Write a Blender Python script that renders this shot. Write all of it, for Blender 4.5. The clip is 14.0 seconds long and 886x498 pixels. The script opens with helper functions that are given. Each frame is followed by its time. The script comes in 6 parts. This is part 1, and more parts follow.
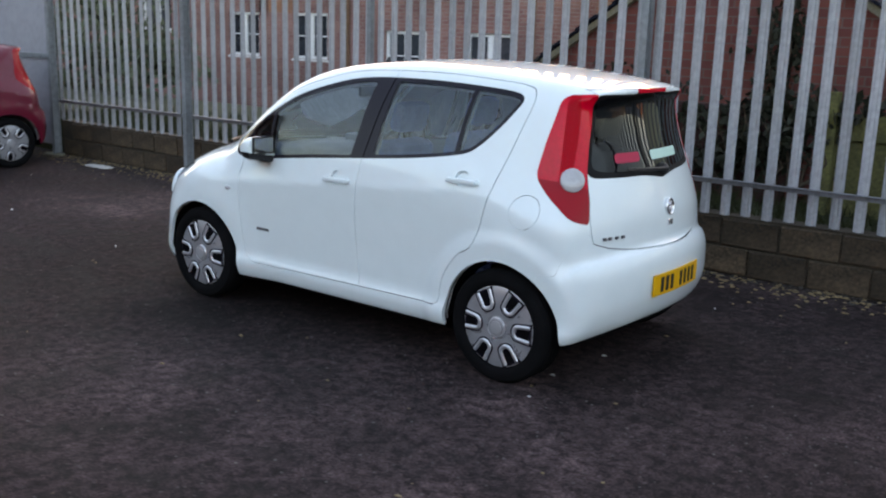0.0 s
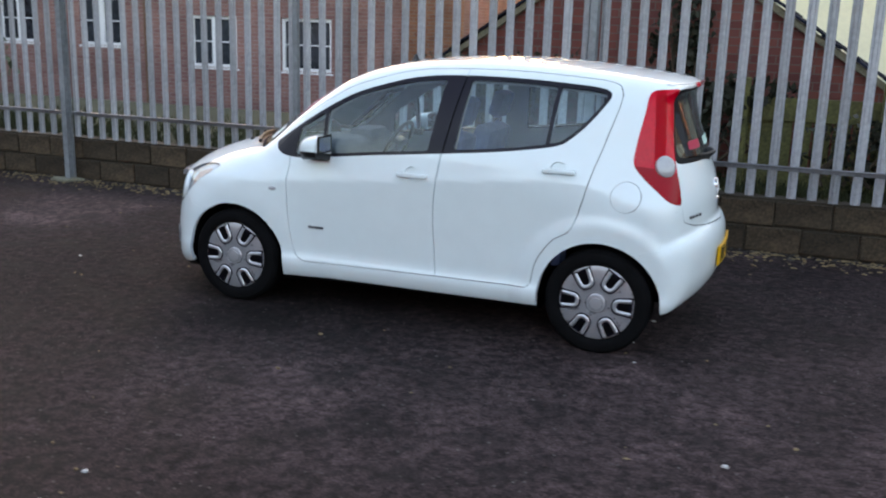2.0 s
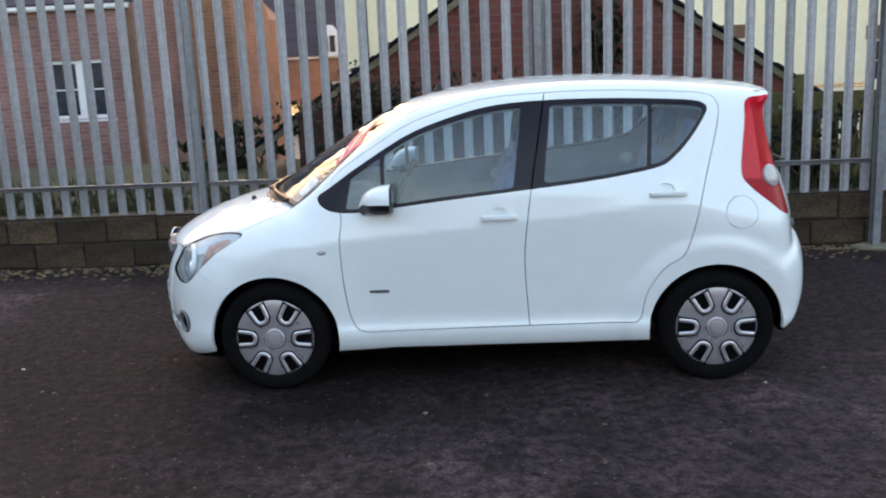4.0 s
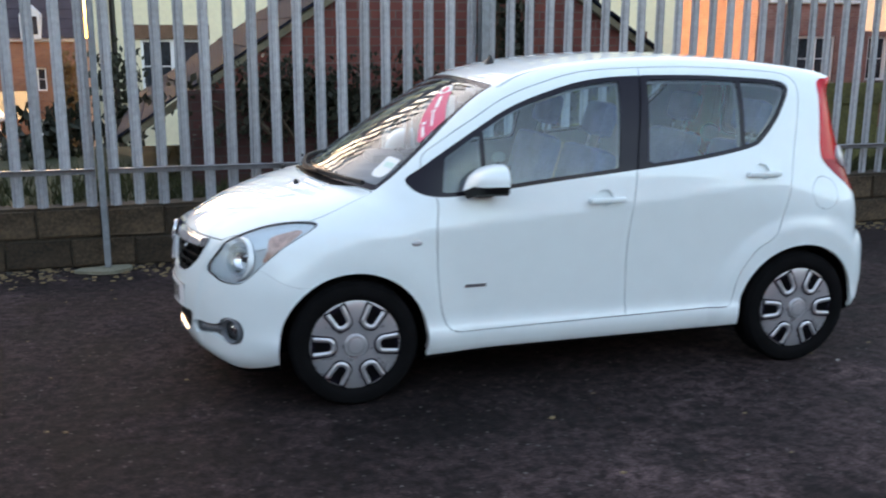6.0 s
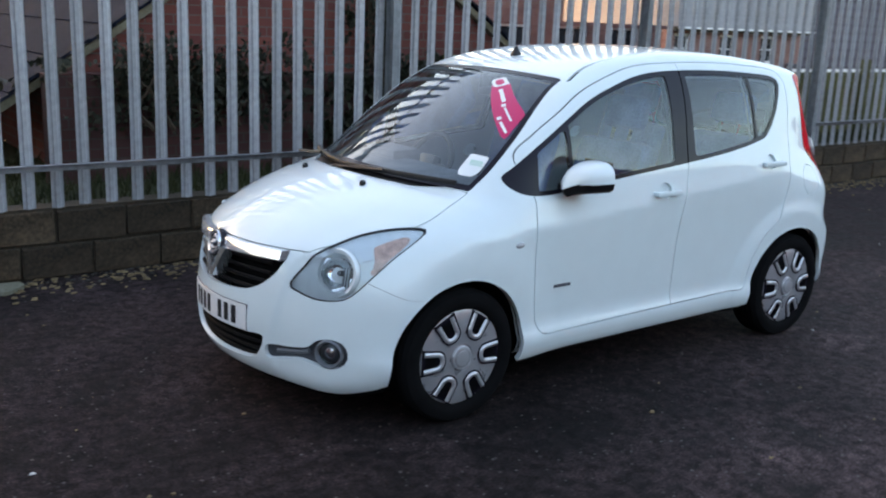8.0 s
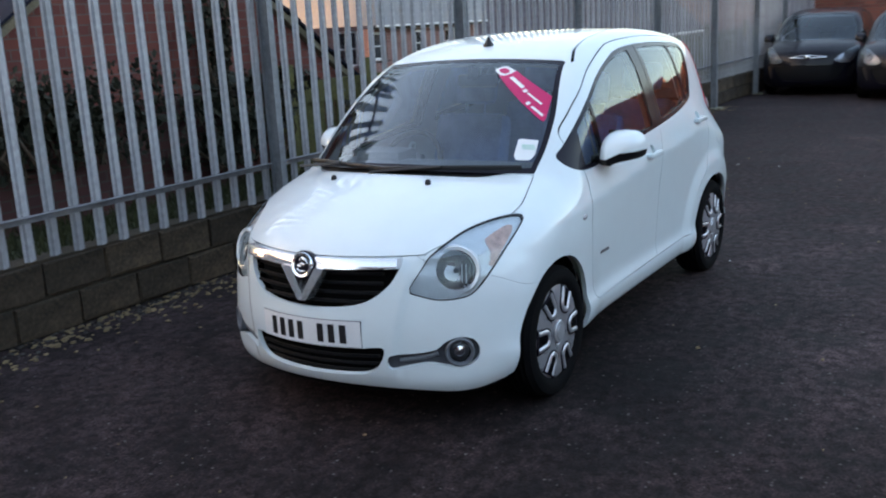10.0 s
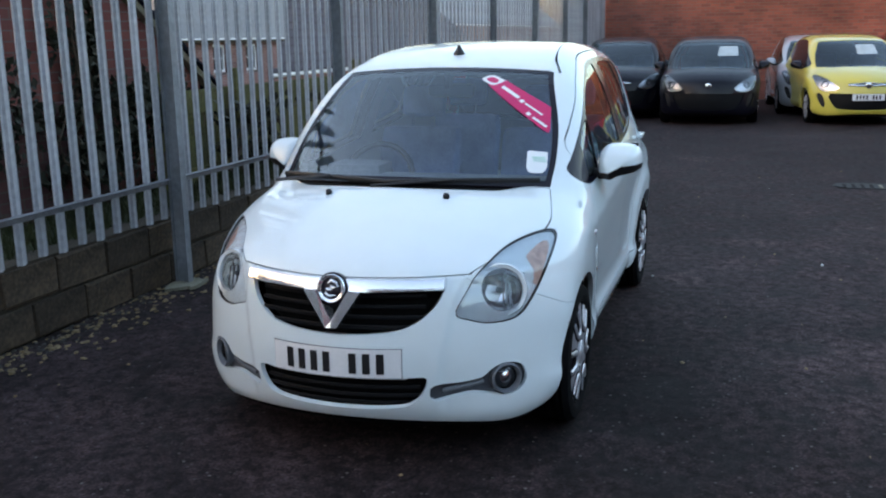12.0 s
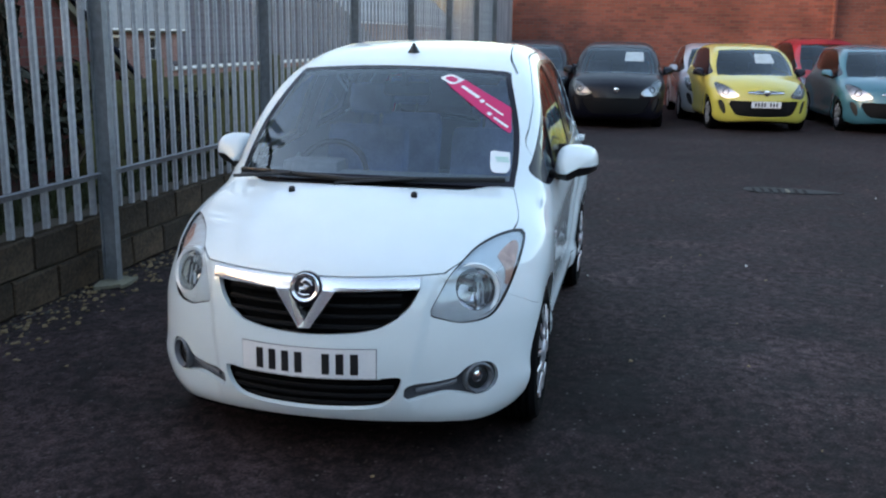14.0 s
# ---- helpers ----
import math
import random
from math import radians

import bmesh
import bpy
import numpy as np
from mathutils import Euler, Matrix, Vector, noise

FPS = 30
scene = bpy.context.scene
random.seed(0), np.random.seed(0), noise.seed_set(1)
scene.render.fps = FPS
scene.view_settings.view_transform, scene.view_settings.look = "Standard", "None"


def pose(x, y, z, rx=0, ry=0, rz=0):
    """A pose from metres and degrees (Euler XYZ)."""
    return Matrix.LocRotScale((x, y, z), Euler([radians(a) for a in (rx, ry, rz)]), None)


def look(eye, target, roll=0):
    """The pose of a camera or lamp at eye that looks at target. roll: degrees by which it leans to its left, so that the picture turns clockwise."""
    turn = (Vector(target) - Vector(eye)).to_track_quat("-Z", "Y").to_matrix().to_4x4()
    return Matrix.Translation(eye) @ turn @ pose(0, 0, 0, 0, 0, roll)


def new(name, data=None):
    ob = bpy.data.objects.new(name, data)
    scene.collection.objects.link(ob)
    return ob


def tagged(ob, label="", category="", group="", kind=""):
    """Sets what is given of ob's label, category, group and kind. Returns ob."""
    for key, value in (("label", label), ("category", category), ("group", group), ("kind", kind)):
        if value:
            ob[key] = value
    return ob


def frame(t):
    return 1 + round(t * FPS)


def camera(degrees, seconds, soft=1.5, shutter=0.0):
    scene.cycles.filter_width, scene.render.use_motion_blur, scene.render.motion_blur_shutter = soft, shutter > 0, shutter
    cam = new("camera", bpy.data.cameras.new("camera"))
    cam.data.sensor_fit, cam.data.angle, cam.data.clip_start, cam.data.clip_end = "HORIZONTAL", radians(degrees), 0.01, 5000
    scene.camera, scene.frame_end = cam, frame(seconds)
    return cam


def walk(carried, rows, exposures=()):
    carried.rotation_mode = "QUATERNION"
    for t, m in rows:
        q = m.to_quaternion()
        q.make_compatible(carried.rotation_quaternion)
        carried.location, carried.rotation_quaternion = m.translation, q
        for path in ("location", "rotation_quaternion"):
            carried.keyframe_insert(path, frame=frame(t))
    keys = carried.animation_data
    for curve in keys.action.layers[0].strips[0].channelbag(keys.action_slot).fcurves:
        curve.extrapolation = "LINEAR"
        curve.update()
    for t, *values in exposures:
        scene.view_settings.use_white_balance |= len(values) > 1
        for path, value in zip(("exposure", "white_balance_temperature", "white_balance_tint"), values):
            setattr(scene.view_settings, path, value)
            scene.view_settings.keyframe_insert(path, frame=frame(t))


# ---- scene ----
cam = camera(49.6, 14.0, soft=2.0, shutter=0.5)
PATH = [
    (0, (-3.808, 4.682, 1.765), (-2.618, 3.137, 1.32), 1.7),
    (0.5, (-3.542, 5.122, 1.8), (-2.477, 3.481, 1.385), 0.8),
    (1, (-3.173, 5.396, 1.74), (-2.258, 3.665, 1.333), 1.9),
    (1.5, (-2.699, 5.672, 1.777), (-1.897, 3.9, 1.312), 3.0),
    (2, (-2.206, 5.922, 1.828), (-1.514, 4.105, 1.358), 1.7),
    (2.5, (-1.689, 5.94, 1.796), (-1.11, 4.077, 1.359), 0.3),
    (3, (-1.095, 5.985, 1.811), (-0.723, 4.058, 1.429), -0.9),
    (3.2, (-0.864, 5.958, 1.87), (-0.55, 4.029, 1.444), -2.0),
    (5.3, (1.259, 5.218, 1.736), (0.883, 3.301, 1.304), 1.4),
    (5.5, (1.484, 5.157, 1.715), (1.013, 3.255, 1.312), 1.2),
    (6, (1.956, 4.962, 1.726), (1.419, 3.088, 1.277), 0.3),
    (6.5, (2.389, 4.674, 1.689), (1.76, 2.832, 1.227), -0.5),
    (7, (2.87, 4.421, 1.699), (1.977, 2.694, 1.23), 0.8),
    (7.5, (3.237, 4.146, 1.655), (2.179, 2.502, 1.231), 0.9),
    (8, (3.612, 3.86, 1.726), (2.442, 2.309, 1.253), 2.4),
    (8.2, (3.782, 3.788, 1.706), (2.544, 2.281, 1.264), 1.0),
    (10.3, (4.998, 2.357, 1.675), (3.293, 1.416, 1.219), -1.5),
    (10.5, (5.032, 2.221, 1.675), (3.285, 1.356, 1.228), -0.3),
    (11, (5.141, 1.931, 1.665), (3.323, 1.227, 1.217), -0.4),
    (11.5, (5.154, 1.672, 1.641), (3.304, 1.044, 1.214), -1.0),
    (12, (5.104, 1.463, 1.628), (3.247, 0.859, 1.197), -1.0),
    (12.5, (5.126, 1.278, 1.626), (3.239, 0.828, 1.138), -0.5),
    (13, (5.176, 1.196, 1.632), (3.273, 0.814, 1.15), -0.2),
    (13.5, (5.167, 1.171, 1.623), (3.266, 0.764, 1.153), 0.4),
    (14, (5.162, 1.17, 1.626), (3.249, 0.777, 1.192), 0.8),
]
walk(cam, [(t, look(eye, target, roll)) for t, eye, target, roll in PATH], [(0, 3.62, 9500, 28), (3, 3.74, 9500, 27), (6.5, 3.70, 9000, 25), (8, 3.54, 8600, 24), (10.4, 3.52, 8400, 24), (12, 3.46, 8100, 21), (14, 3.46, 8000, 20)])

# ---------------------------------------------------------------- light
world = bpy.data.worlds.new("sky")
scene.world = world
world.use_nodes = True
wn = world.node_tree
sky = wn.nodes.new("ShaderNodeTexSky")
sky.sky_type = "NISHITA"
sky.sun_disc = False
sky.sun_elevation = radians(4.5)
sky.sun_rotation = radians(158)
sky.air_density, sky.dust_density, sky.ozone_density = 1.0, 2.2, 2.0
wn.nodes["Background"].inputs["Strength"].default_value = 0.15
wn.links.new(sky.outputs[0], wn.nodes["Background"].inputs["Color"])
sun = new("sun", bpy.data.lights.new("sun", "SUN"))
sun.data.energy, sun.data.angle, sun.data.color = 0.5, radians(2.0), (1.0, 0.70, 0.42)
sun.matrix_world = look((18.73, -46.36, 3.93), (0, 0, 0))

# ---------------------------------------------------------------- materials


def material(name, color, rough=0.5, metal=0.0, coat=0.0, spec=0.5, scale=0.0, amount=0.2, bump=0.0, bump_scale=60.0,
             second=None, trans=0.0, ior=1.45, mottled=0.0):
    """A principled material with colour variation at two scales and fine relief."""
    m = bpy.data.materials.new(name)
    m.use_nodes = True
    nt = m.node_tree
    b = nt.nodes["Principled BSDF"]
    b.inputs["Base Color"].default_value = (*color, 1)
    b.inputs["Roughness"].default_value = rough
    b.inputs["Metallic"].default_value = metal
    b.inputs["Coat Weight"].default_value = coat
    b.inputs["Coat Roughness"].default_value = 0.03
    b.inputs["Specular IOR Level"].default_value = spec
    b.inputs["Transmission Weight"].default_value = trans
    b.inputs["IOR"].default_value = ior
    co = nt.nodes.new("ShaderNodeTexCoord")
    if scale:
        n1, n2 = nt.nodes.new("ShaderNodeTexNoise"), nt.nodes.new("ShaderNodeTexNoise")
        n1.inputs["Scale"].default_value, n1.inputs["Detail"].default_value = scale, 6
        n2.inputs["Scale"].default_value, n2.inputs["Detail"].default_value = scale * 13, 4
        add = nt.nodes.new("ShaderNodeMath")
        add.operation = "ADD"
        ramp = nt.nodes.new("ShaderNodeMapRange")
        ramp.inputs[1].default_value, ramp.inputs[2].default_value = 0.72, 1.28
        mix = nt.nodes.new("ShaderNodeMix")
        mix.data_type = "RGBA"
        dark = second or tuple(c * (1 - amount) for c in color)
        lite = color if second else tuple(min(1, c * (1 + amount)) for c in color)
        mix.inputs[6].default_value, mix.inputs[7].default_value = (*dark, 1), (*lite, 1)
        for n in (n1, n2):
            nt.links.new(co.outputs["Object"], n.inputs["Vector"])
        nt.links.new(n1.outputs[0], add.inputs[0])
        nt.links.new(n2.outputs[0], add.inputs[1])
        nt.links.new(add.outputs[0], ramp.inputs[0])
        nt.links.new(ramp.outputs[0], mix.inputs[0])
        last = mix.outputs[2]
        if mottled:
            info = nt.nodes.new("ShaderNodeObjectInfo")
            hsv = nt.nodes.new("ShaderNodeHueSaturation")
            mr = nt.nodes.new("ShaderNodeMapRange")
            mr.inputs[3].default_value, mr.inputs[4].default_value = 1 - mottled, 1 + mottled
            nt.links.new(info.outputs["Random"], mr.inputs[0])
            nt.links.new(mr.outputs[0], hsv.inputs["Value"])
            nt.links.new(last, hsv.inputs["Color"])
            last = hsv.outputs[0]
        nt.links.new(last, b.inputs["Base Color"])
        rr = nt.nodes.new("ShaderNodeMapRange")
        rr.inputs[3].default_value, rr.inputs[4].default_value = max(0.02, rough - 0.1), min(1, rough + 0.1)
        nt.links.new(n2.outputs[0], rr.inputs[0])
        nt.links.new(rr.outputs[0], b.inputs["Roughness"])
    if bump:
        n3, bp = nt.nodes.new("ShaderNodeTexNoise"), nt.nodes.new("ShaderNodeBump")
        n3.inputs["Scale"].default_value, n3.inputs["Detail"].default_value = bump_scale, 5
        bp.inputs["Strength"].default_value, bp.inputs["Distance"].default_value = bump, 0.01
        nt.links.new(co.outputs["Object"], n3.inputs["Vector"])
        nt.links.new(n3.outputs[0], bp.inputs["Height"])
        nt.links.new(bp.outputs[0], b.inputs["Normal"])
    return m


def paint(name, color, flake=0.0, gloss=1.0):
    return material(name, color, rough=0.45, spec=0.3 * gloss, coat=gloss, scale=0.7, amount=0.02, metal=flake)


def glass_material(name, tint, rough=0.0, through_tint=0.9, ior=2.0):
    """Thin tinted glazing: clear to look through, with a mirror coat by angle."""
    m = bpy.data.materials.new(name)
    m.use_nodes = True
    nt = m.node_tree
    nt.nodes.remove(nt.nodes["Principled BSDF"])
    out = nt.nodes["Material Output"]
    t, g, f, mix = (nt.nodes.new("ShaderNode" + k) for k in ("BsdfTransparent", "BsdfGlossy", "Fresnel", "MixShader"))
    t.inputs[0].default_value = (*[c * through_tint for c in tint], 1)
    g.inputs["Roughness"].default_value = rough
    g.inputs["Color"].default_value = (0.90, 0.98, 1.0, 1)
    f.inputs[0].default_value = ior
    nt.links.new(f.outputs[0], mix.inputs[0])
    nt.links.new(t.outputs[0], mix.inputs[1])
    nt.links.new(g.outputs[0], mix.inputs[2])
    nt.links.new(mix.outputs[0], out.inputs[0])
    return m


def brick_material(name, a, b, mortar, scale=1.0, bias=0.0):
    m = bpy.data.materials.new(name)
    m.use_nodes = True
    nt = m.node_tree
    p = nt.nodes["Principled BSDF"]
    p.inputs["Roughness"].default_value = 0.88
    co, sep, com = (nt.nodes.new("ShaderNode" + k) for k in ("TexCoord", "SeparateXYZ", "CombineXYZ"))
    addn = nt.nodes.new("ShaderNodeMath")
    br, no, mx, bp = (nt.nodes.new("ShaderNode" + k) for k in ("TexBrick", "TexNoise", "Mix", "Bump"))
    nt.links.new(co.outputs["Object"], sep.inputs[0])
    nt.links.new(sep.outputs[0], addn.inputs[0])
    nt.links.new(sep.outputs[1], addn.inputs[1])
    nt.links.new(addn.outputs[0], com.inputs[0])
    nt.links.new(sep.outputs[2], com.inputs[1])
    nt.links.new(com.outputs[0], br.inputs["Vector"])
    br.inputs["Color1"].default_value, br.inputs["Color2"].default_value = (*a, 1), (*b, 1)
    br.inputs["Mortar"].default_value = (*mortar, 1)
    br.inputs["Scale"].default_value = 1.0
    br.inputs["Brick Width"].default_value, br.inputs["Row Height"].default_value = 0.225 * scale, 0.075 * scale
    br.inputs["Mortar Size"].default_value, br.inputs["Bias"].default_value = 0.006 * scale, bias
    no.inputs["Scale"].default_value, no.inputs["Detail"].default_value = 1.1, 7
    nt.links.new(co.outputs["Object"], no.inputs["Vector"])
    mx.data_type, mx.blend_type = "RGBA", "MULTIPLY"
    mx.inputs[0].default_value = 0.75
    ramp = nt.nodes.new("ShaderNodeMapRange")
    ramp.inputs[1].default_value, ramp.inputs[2].default_value = 0.3, 0.7
    ramp.inputs[3].default_value, ramp.inputs[4].default_value = 0.55, 1.25
    nt.links.new(no.outputs[0], ramp.inputs[0])
    nt.links.new(br.outputs[0], mx.inputs[6])
    nt.links.new(ramp.outputs[0], mx.inputs[7])
    nt.links.new(mx.outputs[2], p.inputs["Base Color"])
    bp.inputs["Strength"].default_value, bp.inputs["Distance"].default_value = 0.6, 0.006
    bp.invert = True
    nt.links.new(br.outputs["Fac"], bp.inputs["Height"])
    nt.links.new(bp.outputs[0], p.inputs["Normal"])
    return m


def asphalt_material():
    """Worn dark asphalt: broad stains, patches where the binder has gone, coarse aggregate."""
    m = bpy.data.materials.new("asphalt")
    m.use_nodes = True
    nt = m.node_tree
    p = nt.nodes["Principled BSDF"]
    co = nt.nodes.new("ShaderNodeTexCoord")

    def noise_tex(scale, detail, dist=0.0, rough=0.55):
        n = nt.nodes.new("ShaderNodeTexNoise")
        n.inputs["Scale"].default_value, n.inputs["Detail"].default_value, n.inputs["Distortion"].default_value = scale, detail, dist
        n.inputs["Roughness"].default_value = rough
        nt.links.new(co.outputs["Object"], n.inputs["Vector"])
        return n

    def ranged(src, a, b, c, d):
        r = nt.nodes.new("ShaderNodeMapRange")
        for i, v in enumerate((a, b, c, d)):
            r.inputs[i + 1].default_value = v
        nt.links.new(src, r.inputs[0])
        return r.outputs[0]

    def maths(op, a, b):
        n = nt.nodes.new("ShaderNodeMath")
        n.operation = op
        nt.links.new(a, n.inputs[0])
        nt.links.new(b, n.inputs[1])
        return n.outputs[0]

    big, mid, fine, grain = noise_tex(0.33, 5, 0.2), noise_tex(3.2, 7, 0.4, 0.65), noise_tex(70.0, 6, 0, 0.75), noise_tex(230.0, 3, 0, 0.7)
    vor = nt.nodes.new("ShaderNodeTexVoronoi")
    vor.inputs["Scale"].default_value = 48
    nt.links.new(co.outputs["Object"], vor.inputs["Vector"])
    tone = maths("MULTIPLY", ranged(big.outputs[0], 0.35, 0.68, 0.78, 1.3), ranged(mid.outputs[0], 0.36, 0.64, 0.50, 1.50))
    tone = maths("MULTIPLY", tone, ranged(fine.outputs[0], 0.40, 0.62, 0.45, 1.60))
    clump = noise_tex(15.0, 8, 0.25, 0.72)
    tone = maths("MULTIPLY", tone, ranged(clump.outputs[0], 0.40, 0.62, 0.42, 1.70))
    tone = maths("MULTIPLY", tone, ranged(grain.outputs[0], 0.38, 0.64, 0.7, 1.35))
    worn = noise_tex(0.75, 8, 0.3, 0.62)
    tone = maths("MULTIPLY", tone, ranged(worn.outputs[0], 0.50, 0.68, 0.92, 1.4))
    # a paler patch by the fence post and two darker ones beside the car
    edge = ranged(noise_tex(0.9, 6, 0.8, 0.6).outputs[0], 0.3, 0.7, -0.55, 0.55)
    # the last two paint the sky's sheen on the ground as paler colour
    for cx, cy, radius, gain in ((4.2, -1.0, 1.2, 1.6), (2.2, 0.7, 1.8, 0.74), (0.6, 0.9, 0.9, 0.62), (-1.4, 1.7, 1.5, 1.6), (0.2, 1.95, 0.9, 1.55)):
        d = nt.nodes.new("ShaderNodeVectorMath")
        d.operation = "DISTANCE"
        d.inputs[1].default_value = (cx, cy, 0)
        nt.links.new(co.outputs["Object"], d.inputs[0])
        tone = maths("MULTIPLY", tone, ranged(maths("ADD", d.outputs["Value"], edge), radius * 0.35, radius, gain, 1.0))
    ramp = nt.nodes.new("ShaderNodeMix")
    ramp.data_type = "RGBA"
    ramp.clamp_factor = False
    ramp.inputs[6].default_value, ramp.inputs[7].default_value = (0.001, 0.001, 0.001, 1), (0.0275, 0.0178, 0.0178, 1)
    nt.links.new(tone, ramp.inputs[0])
    stones = maths("MULTIPLY", ranged(vor.outputs["Color"], 0.80, 0.96, 0.0, 0.9), ranged(vor.outputs["Distance"], 0.25, 0.40, 1.0, 0.0))
    mix2 = nt.nodes.new("ShaderNodeMix")
    mix2.data_type = "RGBA"
    mix2.inputs[7].default_value = (0.135, 0.12, 0.11, 1)
    nt.links.new(ramp.outputs[2], mix2.inputs[6])
    nt.links.new(stones, mix2.inputs[0])
    nt.links.new(mix2.outputs[2], p.inputs["Base Color"])
    nt.links.new(ranged(mid.outputs[0], 0.3, 0.7, 0.70, 0.98), p.inputs["Roughness"])
    p.inputs["Specular IOR Level"].default_value = 0.12
    bp = nt.nodes.new("ShaderNodeBump")
    bp.inputs["Strength"].default_value, bp.inputs["Distance"].default_value = 0.25, 0.005
    nt.links.new(maths("ADD", fine.outputs[0], maths("MULTIPLY", clump.outputs[0], clump.outputs[0])), bp.inputs["Height"])
    nt.links.new(bp.outputs[0], p.inputs["Normal"])
    return m


ASPHALT = asphalt_material()
WHITE_PAINT = paint("white car paint", (0.735, 0.812, 0.822))
BLACK_TRIM = material("black plastic trim", (0.007, 0.007, 0.008), rough=0.45, scale=4, amount=0.3)
BLACK_GLOSS = material("gloss black trim", (0.012, 0.010, 0.016), rough=0.16, spec=0.22)
DARK_GAP = material("shadow gap seal", (0.004, 0.004, 0.004), rough=0.95, spec=0.1)
RUBBER = material("tyre rubber", (0.005, 0.005, 0.0055), rough=0.85, spec=0.08, scale=9, amount=0.35, bump=0.15, bump_scale=90)
INTERIOR = material("grey cabin trim", (0.27, 0.28, 0.30), rough=0.85, scale=6, amount=0.25)
SEAT_CLOTH = material("blue-grey seat cloth", (0.11, 0.18, 0.38), rough=0.95, scale=8, amount=0.3, bump=0.3, bump_scale=300)
HEADLINER = material("grey headliner", (0.35, 0.35, 0.35), rough=0.95, scale=5, amount=0.1)
CHROME = material("chrome", (0.78, 0.79, 0.81), rough=0.07, metal=1.0)
# paler copy of SILVER: paints the highlights on slot rims and hub cap
SILVER_HIGHLIGHT = material("wheel cover plastic with highlight painted in", (0.58, 0.575, 0.595), rough=0.28, metal=0.6)
SILVER = material("silver wheel cover plastic", (0.42, 0.415, 0.435), rough=0.30, metal=0.55, scale=1.5, amount=0.06)
FOG_GREY = material("dark grey bumper plastic", (0.055, 0.059, 0.068), rough=0.45, scale=6, amount=0.2)
FOG_RING = material("mid grey fog lamp plastic", (0.13, 0.14, 0.155), rough=0.4, scale=6, amount=0.15)
SATIN_CHROME = material("bright chrome trim", (0.82, 0.83, 0.85), rough=0.13, metal=0.85)
PARKED_LAMP = material("hazy headlamp", (0.42, 0.43, 0.46), rough=0.22, metal=0.8, scale=12, amount=0.4)
GREY_PLASTIC = material("grey lamp bezel plastic", (0.085, 0.09, 0.10), rough=0.35, scale=6, amount=0.2)
RED_LENS = material("red lamp lens", (0.66, 0.003, 0.018), rough=0.10, spec=0.07, coat=0.45, scale=3, amount=0.10)
DARK_RED_LENS = material("dark red lamp lens", (0.36, 0.002, 0.008), rough=0.06, spec=0.25)
AMBER = material("amber lens", (0.80, 0.48, 0.39), rough=0.2, coat=0.8, scale=30, amount=0.35)
REFLECTOR = material("lamp reflector", (0.93, 0.93, 0.94), rough=0.07, metal=1.0)
REVERSING = material("grey clear reversing lens", (0.40, 0.39, 0.40), rough=0.12, coat=1.0, scale=20, amount=0.15)
MID_RED_LENS = material("mid red lamp lens", (0.48, 0.003, 0.011), rough=0.1, spec=0.07)
LAMP_BOWL = material("faceted lamp reflector", (0.88, 0.92, 0.94), rough=0.10, metal=0.88, scale=30, amount=0.15)
LAMP_WHITE = material("clear lamp plastic", (0.72, 0.78, 0.80), rough=0.15, coat=1.0)
GLASS = glass_material("tinted glass", (0.88, 0.96, 0.98), through_tint=1.0, ior=1.95)
SIDE_GLASS = glass_material("tinted side glass", (0.78, 0.94, 0.98), through_tint=1.0, ior=1.68)
DARK_GLASS = glass_material("privacy glass", (0.42, 0.48, 0.48), through_tint=0.7, ior=1.7)
REAR_GLASS = glass_material("dark rear glass", (0.075, 0.08, 0.095), through_tint=0.8, ior=1.38)
CLEAR = glass_material("clear lens", (0.97, 0.98, 1.0), through_tint=0.98, ior=1.5)
PINK = material("pink sticker", (0.62, 0.02, 0.12), rough=0.4)
RED_STICKER = material("red sticker", (0.50, 0.008, 0.05), rough=0.5)
PALE = material("white sticker", (0.78, 0.80, 0.80), rough=0.5)
PALE_GREEN = material("pale green sticker", (0.45, 0.68, 0.60), rough=0.5)
PLATE_WHITE = material("white reflective plate", (0.80, 0.80, 0.80), rough=0.35, scale=5, amount=0.03)
PLATE_YELLOW = material("yellow reflective plate", (0.80, 0.38, 0.012), rough=0.35, scale=5, amount=0.03)
INK = material("black characters", (0.012, 0.012, 0.014), rough=0.5)
GALV = material("galvanised steel", (0.34, 0.342, 0.360), rough=0.6, metal=0.3, scale=2.2, amount=0.20, bump=0.05, bump_scale=30, mottled=0.16)
GALV_POST = material("weathered galvanised steel", (0.21, 0.225, 0.24), rough=0.6, metal=0.3, scale=1.7, amount=0.25, bump=0.08)
GRILLE_BLACK = material("dull black grille plastic", (0.004, 0.004, 0.005), rough=0.6, spec=0.2, scale=6, amount=0.3)
IRON = material("dark cast iron", (0.010, 0.009, 0.009), rough=0.8, spec=0.15, scale=9, amount=0.4)
MIRROR_GLASS = material("silvered mirror glass", (0.45, 0.47, 0.50), rough=0.03, metal=1.0)
HOUSING = material("silver lamp housing", (0.80, 0.88, 0.90), rough=0.14, metal=0.05, coat=0.6, scale=25, amount=0.10)
CARD = material("price card", (0.42, 0.47, 0.48), rough=0.6, scale=9, amount=0.15)
RAIL_STEEL = material("dull rail steel", (0.20, 0.21, 0.23), rough=0.5, metal=0.5, scale=2, amount=0.3)
BLOCK = material("mossy concrete block", (0.088, 0.056, 0.034), rough=0.95, scale=3.5, second=(0.020, 0.014, 0.008), bump=0.8, bump_scale=28, mottled=0.35)
MORTAR = material("dirty mortar", (0.045, 0.034, 0.023), rough=0.95, scale=3, amount=0.4, bump=0.4)
